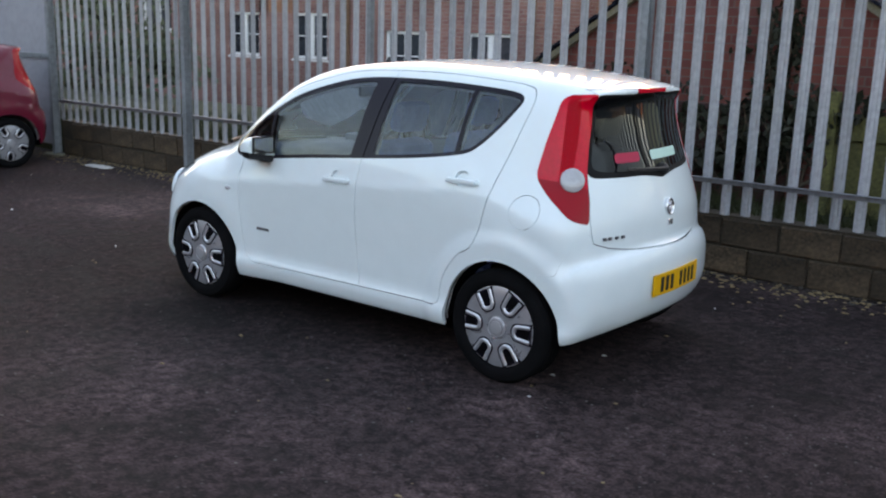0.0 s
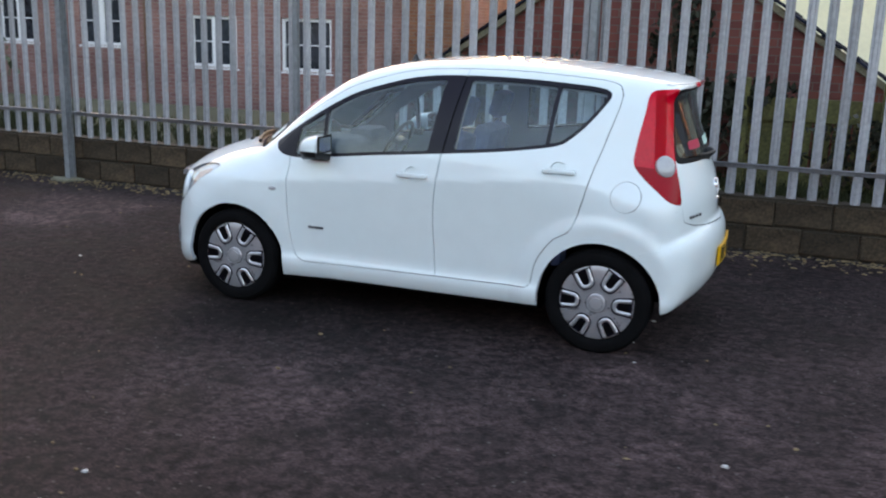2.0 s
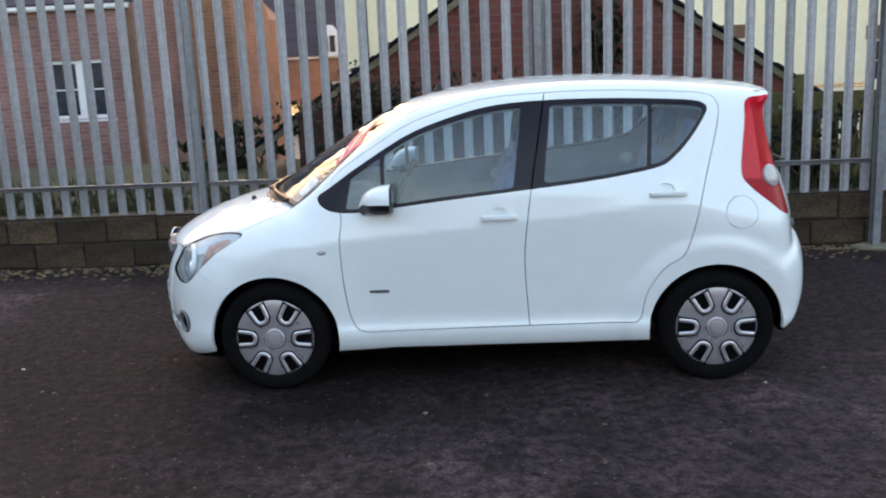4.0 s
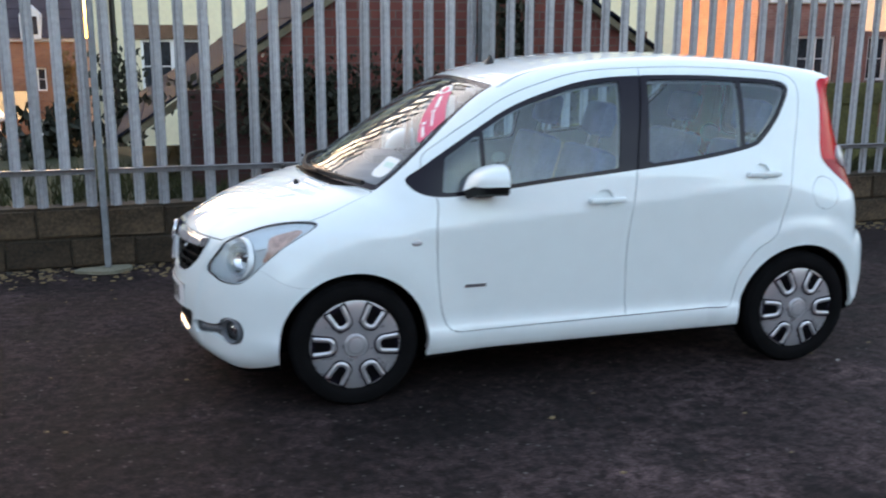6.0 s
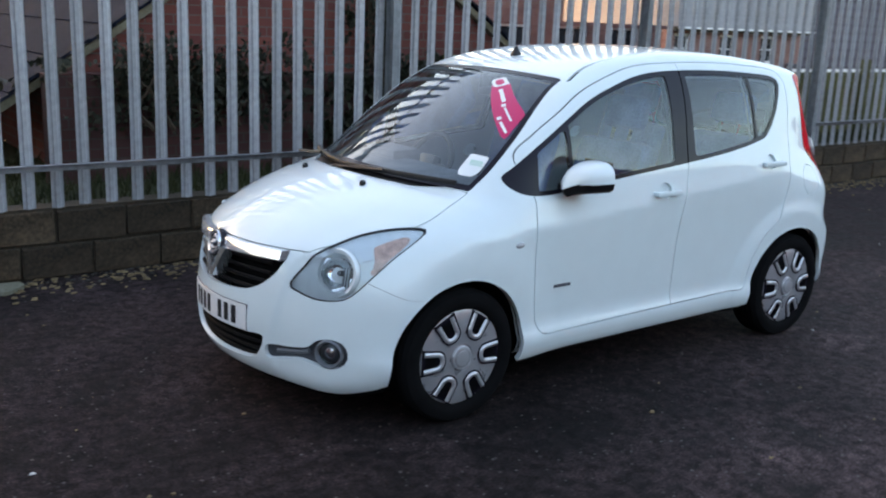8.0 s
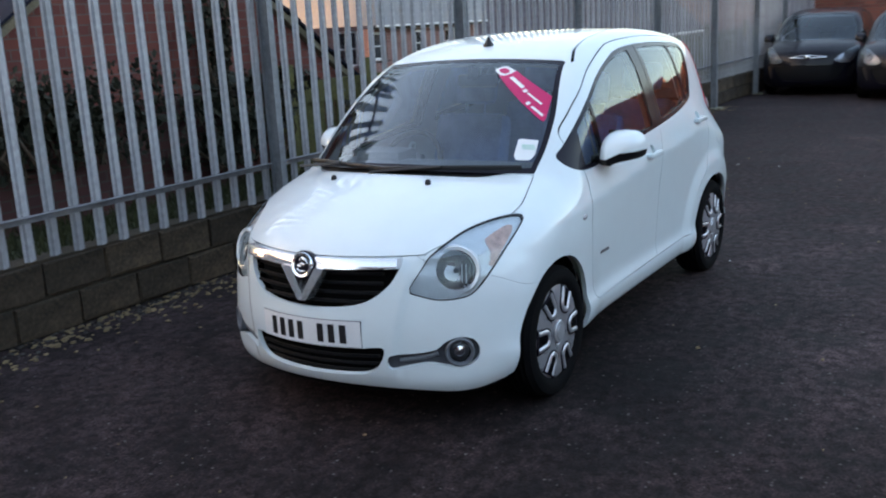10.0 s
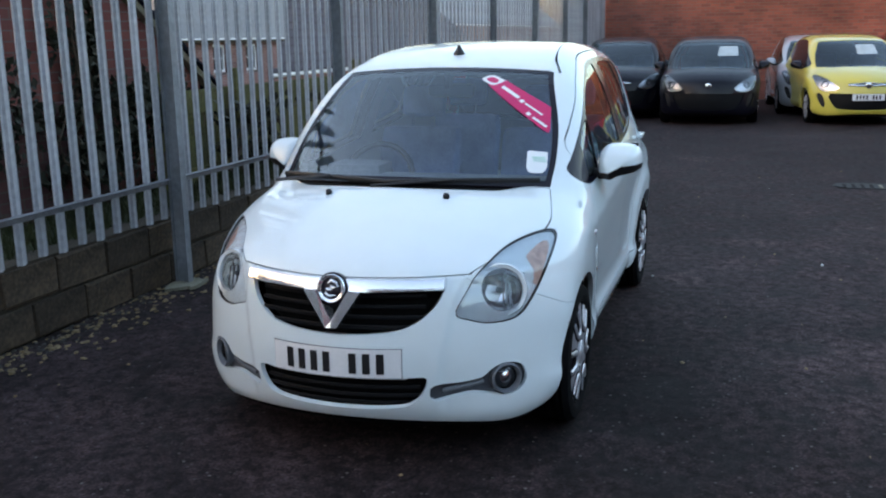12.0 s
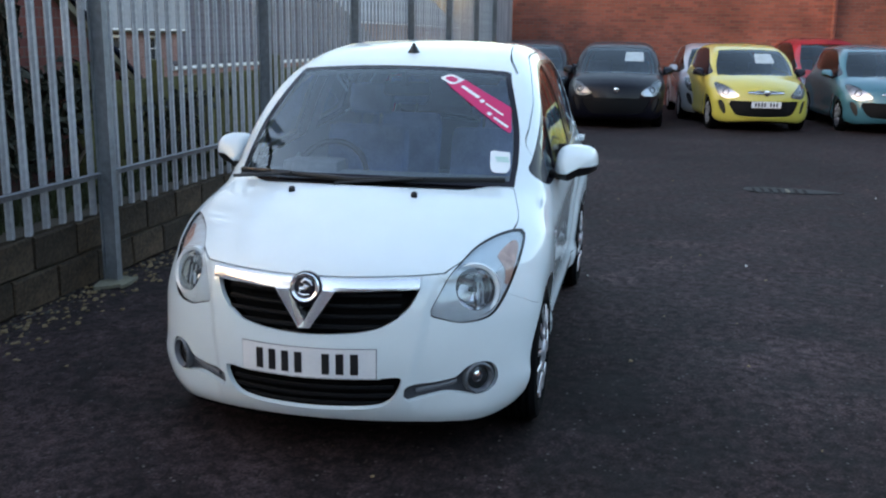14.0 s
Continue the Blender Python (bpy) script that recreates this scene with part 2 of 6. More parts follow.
CONCRETE = material("stained concrete", (0.24, 0.22, 0.16), rough=0.9, scale=4, second=(0.14, 0.13, 0.09), bump=0.4)
BRICK_RED = brick_material("red brick", (0.235, 0.068, 0.053), (0.17, 0.048, 0.042), (0.165, 0.11, 0.098))
BRICK_DARK = brick_material("dark maroon brick", (0.085, 0.030, 0.028), (0.060, 0.022, 0.022), (0.06, 0.045, 0.04))
BRICK_ORANGE = brick_material("orange brick", (0.36, 0.15, 0.085), (0.28, 0.105, 0.065), (0.28, 0.21, 0.17))
BRICK_PINK = brick_material("brown pink brick", (0.30, 0.140, 0.125), (0.23, 0.098, 0.090), (0.29, 0.22, 0.20))
BRICK_OLD = brick_material("old yard brick", (0.34, 0.092, 0.060), (0.21, 0.060, 0.045), (0.20, 0.12, 0.09))
CREAM = material("cream render", (0.80, 0.72, 0.53), rough=0.9, scale=0.8, amount=0.06, bump=0.15)
SLATE = material("dark slate", (0.015, 0.019, 0.031), rough=0.85, spec=0.08, scale=3, amount=0.35, bump=0.3, mottled=0.2)
DARK_TILE = material("dark plum roof tile", (0.045, 0.032, 0.042), rough=0.75, scale=2, amount=0.3, bump=0.3)
UPVC = material("white window plastic", (0.78, 0.78, 0.80), rough=0.35, scale=2, amount=0.04)
WINDOW_GLASS = material("house window glass", (0.03, 0.036, 0.045), rough=0.05, spec=0.8, scale=0.6, amount=0.5)
LINTEL = material("brown lintel", (0.16, 0.085, 0.055), rough=0.85, scale=4, amount=0.25)
GREY_SHEET = material("grey roofing sheet", (0.30, 0.30, 0.33), rough=0.7, scale=0.9, amount=0.12, bump=0.1)
MOSSY_WOOD = material("mossy fence timber", (0.150, 0.148, 0.055), rough=0.9, scale=3, second=(0.055, 0.055, 0.024), bump=0.4, mottled=0.3)
GRASS = material("rough grass", (0.028, 0.035, 0.012), rough=0.95, scale=2, amount=0.5, mottled=0.3)
LEAF = material("ivy leaf", (0.016, 0.020, 0.010), rough=0.6, scale=5, amount=0.5)
PALE_LEAF = material("pale green leaf", (0.085, 0.105, 0.060), rough=0.6, scale=5, amount=0.4)
TWIG = material("bare twig", (0.07, 0.05, 0.035), rough=0.9, scale=9, amount=0.3)
DEAD_LEAF = material("dead leaves", (0.17, 0.115, 0.060), rough=0.9, scale=9, amount=0.6)
GRIT = material("loose grit and litter", (0.050, 0.043, 0.036), rough=0.9, scale=9, amount=0.4)
LITTER = material("pale litter scraps", (0.50, 0.49, 0.47), rough=0.8, scale=9, amount=0.2)

# ---------------------------------------------------------------- mesh helpers


def part(name, bm, mat, parent=None, label="", smooth=None):
    """Links a bmesh as one mesh object under a thing or part."""
    me = bpy.data.meshes.new(name)
    if smooth is not None:
        for f in bm.faces:
            f.smooth = True
        me_angle = smooth
    bm.to_mesh(me)
    bm.free()
    if smooth is not None:
        me.set_sharp_from_angle(angle=radians(me_angle))
    me.materials.append(mat)
    ob = new(name, me)
    ob.parent = parent
    if label:
        ob["label"] = label
    return ob


def thing(name, label, category, group="", m=None, kind=""):
    ob = new(name)
    ob.empty_display_size = 0.1
    if m is not None:
        ob.matrix_basis = m
    return tagged(ob, label, category, group, kind)


def add_box(bm, lo, hi, bevel=0.0, m=None):
    c = [(a + b) / 2 for a, b in zip(lo, hi)]
    s = [max(abs(b - a), 1e-4) for a, b in zip(lo, hi)]
    vs = bmesh.ops.create_cube(bm, size=1.0, matrix=Matrix.Translation(c) @ Matrix.Diagonal((*s, 1)))["verts"]
    if bevel:
        es = list({e for v in vs for e in v.link_edges})
        r = bmesh.ops.bevel(bm, geom=es, offset=bevel, segments=2, affect="EDGES", profile=0.6)
        vs = list({v for f in r["faces"] for v in f.verts} | {v for v in vs if v.is_valid})
    if m is not None:
        bmesh.ops.transform(bm, matrix=m, verts=vs)
    return vs


def box(lo, hi, bevel=0.0, m=None):
    bm = bmesh.new()
    add_box(bm, lo, hi, bevel, m)
    return bm


def prism(points, depth, m=None, bevel=0.0):
    """A flat outline in x, z given thickness along y (from 0 to depth)."""
    bm = bmesh.new()
    f = bm.faces.new([bm.verts.new((x, 0, z)) for x, z in points])
    r = bmesh.ops.extrude_face_region(bm, geom=[f])
    bmesh.ops.translate(bm, vec=(0, depth, 0), verts=[v for v in r["geom"] if isinstance(v, bmesh.types.BMVert)])
    bmesh.ops.recalc_face_normals(bm, faces=bm.faces)
    if bevel:
        bmesh.ops.bevel(bm, geom=list(bm.edges), offset=bevel, segments=1, affect="EDGES")
    if m is not None:
        bmesh.ops.transform(bm, matrix=m, verts=bm.verts)
    return bm


def lathe(profile, steps=48, caps=True):
    """Turns rows of (radius, place along the axis) round the y axis."""
    bm = bmesh.new()
    rings = []
    for r, y in profile:
        rings.append([bm.verts.new((r * math.cos(2 * math.pi * k / steps), y, r * math.sin(2 * math.pi * k / steps))) for k in range(steps)])
    for a, b in zip(rings, rings[1:]):
        for k in range(steps):
            bm.faces.new((a[k], a[(k + 1) % steps], b[(k + 1) % steps], b[k]))
    for ring in (rings[0], rings[-1]) if caps else ():
        bm.faces.new(ring)
    bmesh.ops.remove_doubles(bm, verts=bm.verts, dist=1e-5)
    bmesh.ops.recalc_face_normals(bm, faces=bm.faces)
    return bm


def tube(points, radius, steps=8):
    """A round bar along a line of points."""
    bm = bmesh.new()
    pts = [Vector(p) for p in points]
    rings = []
    for i, p in enumerate(pts):
        d = (pts[min(i + 1, len(pts) - 1)] - pts[max(i - 1, 0)]).normalized()
        q = d.to_track_quat("Z", "Y")
        r = radius[i] if isinstance(radius, (list, tuple)) else radius
        rings.append([bm.verts.new(p + q @ Vector((r * math.cos(2 * math.pi * k / steps), r * math.sin(2 * math.pi * k / steps), 0))) for k in range(steps)])
    for a, b in zip(rings, rings[1:]):
        for k in range(steps):
            bm.faces.new((a[k], a[(k + 1) % steps], b[(k + 1) % steps], b[k]))
    bm.faces.new(rings[0][::-1])
    bm.faces.new(rings[-1])
    bmesh.ops.recalc_face_normals(bm, faces=bm.faces)
    return bm


def arrays_mesh(name, verts, faces, mat, normals=None):
    me = bpy.data.meshes.new(name)
    me.from_pydata([tuple(v) for v in verts], [], [tuple(int(i) for i in f) for f in faces])
    me.materials.append(mat)
    if normals is not None:
        me.polygons.foreach_set("use_smooth", [True] * len(me.polygons))
        me.normals_split_custom_set_from_vertices([tuple(n) for n in normals])
    me.update()
    return me

# ---------------------------------------------------------------- car bodies: a smooth shell cut into panels


def spline(points, closed=True, per=8):
    """A Catmull-Rom line through the points."""
    p = np.array(points, float)
    n = len(p)
    out = []
    for i in range(n if closed else n - 1):
        if closed:
            a, b, c, d = (p[(i + k) % n] for k in (-1, 0, 1, 2))
        else:
            a, b, c, d = p[max(i - 1, 0)], p[i], p[i + 1], p[min(i + 2, n - 1)]
        t = np.linspace(0, 1, per, endpoint=False)[:, None]
        out.append(0.5 * (2 * b + (c - a) * t + (2 * a - 5 * b + 4 * c - d) * t ** 2 + (3 * b - a - 3 * c + d) * t ** 3))
    if not closed:
        out.append(p[-1:])
    return np.concatenate(out)


def outline_distance(q, poly):
    """Signed distance of points q (n, 2) from a closed outline, negative inside."""
    res = np.empty(len(q))
    a, b = poly, np.roll(poly, -1, 0)
    d = b - a
    dd = np.maximum((d ** 2).sum(1), 1e-12)
    for s in range(0, len(q), 20000):
        p = q[s:s + 20000, None, :]
        t = np.clip(((p - a) * d).sum(2) / dd, 0, 1)
        dist = np.sqrt((((p - a) - t[..., None] * d) ** 2).sum(2)).min(1)
        cond = (a[:, 1] <= p[..., 1]) != (b[:, 1] <= p[..., 1])
        with np.errstate(divide="ignore", invalid="ignore"):
            xi = a[:, 0] + (p[..., 1] - a[:, 1]) / (b[:, 1] - a[:, 1]) * d[:, 0]
        inside = (np.sum(cond & (p[..., 0] < xi), axis=1) % 2) == 1
        res[s:s + 20000] = np.where(inside, -dist, dist)
    return res


def knots(x, rows):
    """Smooth value through rows of (place, value)."""
    rows = np.array(rows, float)
    xs, ys = rows[:, 0], rows[:, 1]
    h = np.diff(xs)
    s = np.diff(ys) / h
    m = np.zeros(len(xs))
    m[1:-1] = np.where(s[:-1] * s[1:] > 0, 2 * s[:-1] * s[1:] / np.where(s[:-1] + s[1:] == 0, 1, s[:-1] + s[1:]), 0)
    m[0], m[-1] = s[0], s[-1]
    x = np.clip(x, xs[0], xs[-1])
    i = np.clip(np.searchsorted(xs, x) - 1, 0, len(h) - 1)
    t = (x - xs[i]) / h[i]
    return ((2 * t ** 3 - 3 * t ** 2 + 1) * ys[i] + (t ** 3 - 2 * t ** 2 + t) * h[i] * m[i]
            + (3 * t ** 2 - 2 * t ** 3) * ys[i + 1] + (t ** 3 - t ** 2) * h[i] * m[i + 1])


def step(x, a, b):
    t = np.clip((x - a) / (b - a), 0, 1)
    return t * t * (3 - 2 * t)


# the side outline of the small hatchback along its middle, x forward and z up
SIDE = [(1.78, .170), (1.89, .182), (1.952, .27), (1.97, .42), (1.962, .54), (1.942, .65), (1.912, .735), (1.86, .80),
        (1.72, .88), (1.55, .945), (1.40, .985), (1.29, 1.014), (1.20, 1.066), (1.02, 1.19), (.80, 1.328), (.62, 1.428),
        (.50, 1.480), (.36, 1.524), (.15, 1.565), (-.15, 1.595), (-.45, 1.605), (-.80, 1.595), (-1.15, 1.567), (-1.42, 1.535),
        (-1.54, 1.508), (-1.556, 1.49), (-1.543, 1.466), (-1.526, 1.42), (-1.56, 1.28), (-1.62, 1.12), (-1.665, 1.0), (-1.70, .88),
        (-1.71, .78), (-1.717, .725), (-1.747, .70), (-1.77, .64), (-1.775, .55), (-1.765, .44), (-1.72, .335), (-1.63, .275),
        (-1.42, .26), (-.8, .232), (-.5, .226), (.5, .222), (.8, .218), (1.3, .19)]
GX0, GZ0, GH = -2.3, -0.25, 0.01
gx, gz = np.meshgrid(GX0 + GH * np.arange(490), GZ0 + GH * np.arange(230), indexing="ij")
SIDE_FIELD = outline_distance(np.stack([gx.ravel(), gz.ravel()], 1), spline(SIDE, True, 8)).reshape(gx.shape)


def side_field(x, z):
    """Bicubic reading of the outline's distance field."""
    u, v = (x - GX0) / GH, (z - GZ0) / GH
    i, j = np.clip(np.floor(u).astype(int), 1, 486), np.clip(np.floor(v).astype(int), 1, 226)
    u, v = u - i, v - j
    def w(t):
        return (-.5 * t + t ** 2 - .5 * t ** 3, 1 - 2.5 * t ** 2 + 1.5 * t ** 3, .5 * t + 2 * t ** 2 - 1.5 * t ** 3, -.5 * t ** 2 + .5 * t ** 3)
    wu, wv = w(u), w(v)
    total = 0
    for a in range(4):
        for b in range(4):
            total = total + wu[a] * wv[b] * SIDE_FIELD[i + a - 1, j + b - 1]
    return total


def pulled(x, y, z):
    """The x at which the middle outline is met: nose, screen and tail curve back towards the sides."""
    front = knots(z, [(.15, .56), (.40, .60), (.80, .62), (1.0, .52), (1.45, .32), (1.65, .2)]) * step(x, -.3, 1.0)
    rear = knots(z, [(.15, .24), (.7, .28), (1.1, .30), (1.5, .22)]) * step(x, -.8, -1.4)
    return x + front * y * y - rear * y * y


def half_width(x, z):
    w = knots(z + (.085 * x - .022) * step(np.abs(x), 1.5, .9) * step(z, .40, .70) * step(z, 1.2, 1.0), [(.10, .70), (.20, .765), (.26, .786), (.30, .794), (.325, .792), (.35, .784), (.385, .779), (.45, .784), (.62, .801), (.80, .8175), (.858, .8205), (.872, .8185), (.91, .8095), (1.03, .783), (1.23, .727), (1.37, .672), (1.50, .600), (1.66, .50)])
    low = knots(x, [(-1.9, .90), (-1.5, .965), (-1.2, .99), (-.8, .985), (0, .985), (.8, .988), (1.2, .985), (1.5, .948), (1.8, .878), (2.0, .80)])
    up = knots(x, [(-1.8, .80), (-1.5, .865), (-1.2, .935), (-.9, .972), (-.3, 1.0), (.4, .99), (.8, .962), (1.2, .905), (1.6, .86), (2.0, .8)])
    k = step(z, .80, 1.10)
    rf, rr = np.hypot(x - 1.18, z - .29), np.hypot(x + 1.18, z - .29)
    flare = .010 * np.exp(-(((x - 1.18) / .42) ** 2 + ((z - .45) / .26) ** 2)) + .013 * np.exp(-(((x + 1.30) / .36) ** 2 + ((z - .55) / .26) ** 2))
    flare = flare + (.019 * step(rf, .60, .38) + .023 * step(rr, .53, .43)) * step(z, .12, .26)
    flare = flare + .034 * np.exp(-((x - 1.60) / .26) ** 2) * step(z, .72, .54) * step(z, .16, .36)
    return w * (low * (1 - k) + up * k) + flare


def car_field(p):
    x, y, z = p[:, 0], np.abs(p[:, 1]), p[:, 2]
    ridge = knots(z, [(.20, .385), (.35, .385), (.55, .415), (.74, .450)])
    a = side_field(pulled(x, y, z), z + .085 * y * y) + .011 * step(y, ridge - .012, ridge + .022) * step(x, 1.3, 1.5) * step(z, .76, .71) * step(z, .20, .30)
    b = (y - half_width(x, z)) * 0.94
    r = .11 + .035 * step(x, 1.0, 1.6) - .03 * step(z, .5, .25)
    h = np.maximum(r - np.abs(a - b), 0) / r
    return np.maximum(a, b) + h * h * r * .25


def gradient(p, e=.004):
    g = np.empty_like(p)
    for k in range(3):
        d = np.zeros(3)
        d[k] = e
        g[:, k] = (car_field(p + d) - car_field(p - d)) / (2 * e)
    return g


def on_skin(x, y, z):
    """The point of the body's surface near a place, and its outward normal."""
    p = np.array([[x, y, z]], float)
    for _ in range(12):
        f, g = car_field(p), gradient(p)
        p = p - .8 * (f / np.maximum((g ** 2).sum(1), .05))[:, None] * g
    n = gradient(p)[0]
    return Vector(p[0]), Vector(n).normalized()


def mounted(x, y, z, lift=0.0):
    """A pose on the body's surface whose y axis points straight out of it."""
    p, n = on_skin(x, y, z)
    return Matrix.Translation(p + n * lift) @ n.to_track_quat("Y", "Z").to_matrix().to_4x4()


def shell(h):
    """The closed skin of the body as vertices, normals and triangles, by surface nets."""
    xs, ys, zs = np.arange(-1.92, 2.12, h), np.arange(-.98 - h * .37, .98 + h, h), np.arange(.08, 1.74, h)
    nx, ny, nz = len(xs), len(ys), len(zs)
    P = np.stack(np.meshgrid(xs, ys, zs, indexing="ij"), -1).reshape(-1, 3)
    F = np.concatenate([car_field(P[s:s + 200000]) for s in range(0, len(P), 200000)]).reshape(nx, ny, nz)
    S = F < 0
    corner = [(i, j, k) for i in (0, 1) for j in (0, 1) for k in (0, 1)]
    cells = sum(S[i:nx - 1 + i, j:ny - 1 + j, k:nz - 1 + k].astype(int) for i, j, k in corner)
    live = (cells > 0) & (cells < 8)
    idx = np.full(live.shape, -1)
    idx[live] = np.arange(live.sum())
    I, J, K = np.nonzero(live)
    V = np.stack([xs[I], ys[J], zs[K]], 1) + h / 2
    for _ in range(5):
        f, g = car_field(V), gradient(V)
        V = V - .9 * (f / np.maximum((g ** 2).sum(1), .05))[:, None] * g
    N = gradient(V)
    N /= np.linalg.norm(N, axis=1)[:, None]
    T = []
    for ax in range(3):
        sl0 = [slice(1, -1)] * 3
        sl1 = [slice(1, -1)] * 3
        sl0[ax], sl1[ax] = slice(0, -1), slice(1, None)
        a, b = S[tuple(sl0)], S[tuple(sl1)]
        for flip, mask in ((False, a & ~b), (True, ~a & b)):
            i, j, k = np.nonzero(mask)
            base = np.stack([i, j, k], 1)
            for q in range(3):
                if q != ax:
                    base[:, q] += 1
            u, v = [(1, 2), (2, 0), (0, 1)][ax]
            quad = []
            for du, dv in ((-1, -1), (0, -1), (0, 0), (-1, 0)):
                c = base.copy()
                c[:, u] += du
                c[:, v] += dv
                quad.append(idx[c[:, 0], c[:, 1], c[:, 2]])
            A, B, C, D = quad[::-1] if flip else quad
            T += [np.stack([A, B, C], 1), np.stack([A, C, D], 1)]
    return V, N, np.concatenate(T)


class Skin:
    """A triangle skin whose triangles carry the name of the panel that they belong to."""

    def __init__(self, V, N, T):
        self.V, self.N, self.T = V, N, T
        self.tag = np.array(["body"] * len(T), dtype=object)

    def coords(self):
        x, y, z = self.V[:, 0], np.abs(self.V[:, 1]), self.V[:, 2]
        return x, y, z, pulled(x, y, z)

    def middle(self):
        return self.V[self.T].mean(1), self.N[self.T].mean(1)

    def cut(self, g, frm, to, where=None):
        """Splits the triangles called frm along g = 0 and calls those inside (g < 0) to."""
        mask = np.isin(self.tag, frm if isinstance(frm, (list, tuple)) else [frm])
        if where is not None:
            mask &= where
        s = g > 0
        st = s[self.T]
        n_out = st.sum(1)
        self.tag[mask & (n_out == 0)] = to
        mixed = np.nonzero(mask & (n_out > 0) & (n_out < 3))[0]
        if not len(mixed):
            return
        T, st = self.T[mixed], st[mixed]
        lone_out = st.sum(1) == 1
        lone = np.where(lone_out, st.argmax(1), (~st).argmax(1))
        r = np.arange(len(T))
        a, b, c = T[r, lone], T[r, (lone + 1) % 3], T[r, (lone + 2) % 3]
        pairs = np.sort(np.concatenate([np.stack([a, b], 1), np.stack([a, c], 1)]), axis=1)
        uq, inv = np.unique(pairs, axis=0, return_inverse=True)
        inv = inv.ravel()
        g0, g1 = g[uq[:, 0]], g[uq[:, 1]]
        t = np.clip(g0 / (g0 - g1 + 1e-15), .02, .98)[:, None]
        base = len(self.V)
        self.V = np.concatenate([self.V, self.V[uq[:, 0]] * (1 - t) + self.V[uq[:, 1]] * t])
        n = self.N[uq[:, 0]] * (1 - t) + self.N[uq[:, 1]] * t
        self.N = np.concatenate([self.N, n / np.linalg.norm(n, axis=1)[:, None]])
        p, q = base + inv[:len(T)], base + inv[len(T):]
        old = self.tag[mixed]
        tip = np.where(lone_out, old, to)
        rest = np.where(lone_out, to, old)
        keep = np.ones(len(self.T), bool)
        keep[mixed] = False
        self.T = np.concatenate([self.T[keep], np.stack([a, p, q], 1), np.stack([p, b, c], 1), np.stack([p, c, q], 1)])
        self.tag = np.concatenate([self.tag[keep], tip, rest, rest])


def in_side(sk, poly, per=6):
    x, y, z, xp = sk.coords()
    return outline_distance(np.stack([x, z], 1), spline(poly, True, per))


def in_front(sk, poly, per=6):
    x, y, z, xp = sk.coords()
    return outline_distance(np.stack([y, z], 1), spline(poly, True, per))


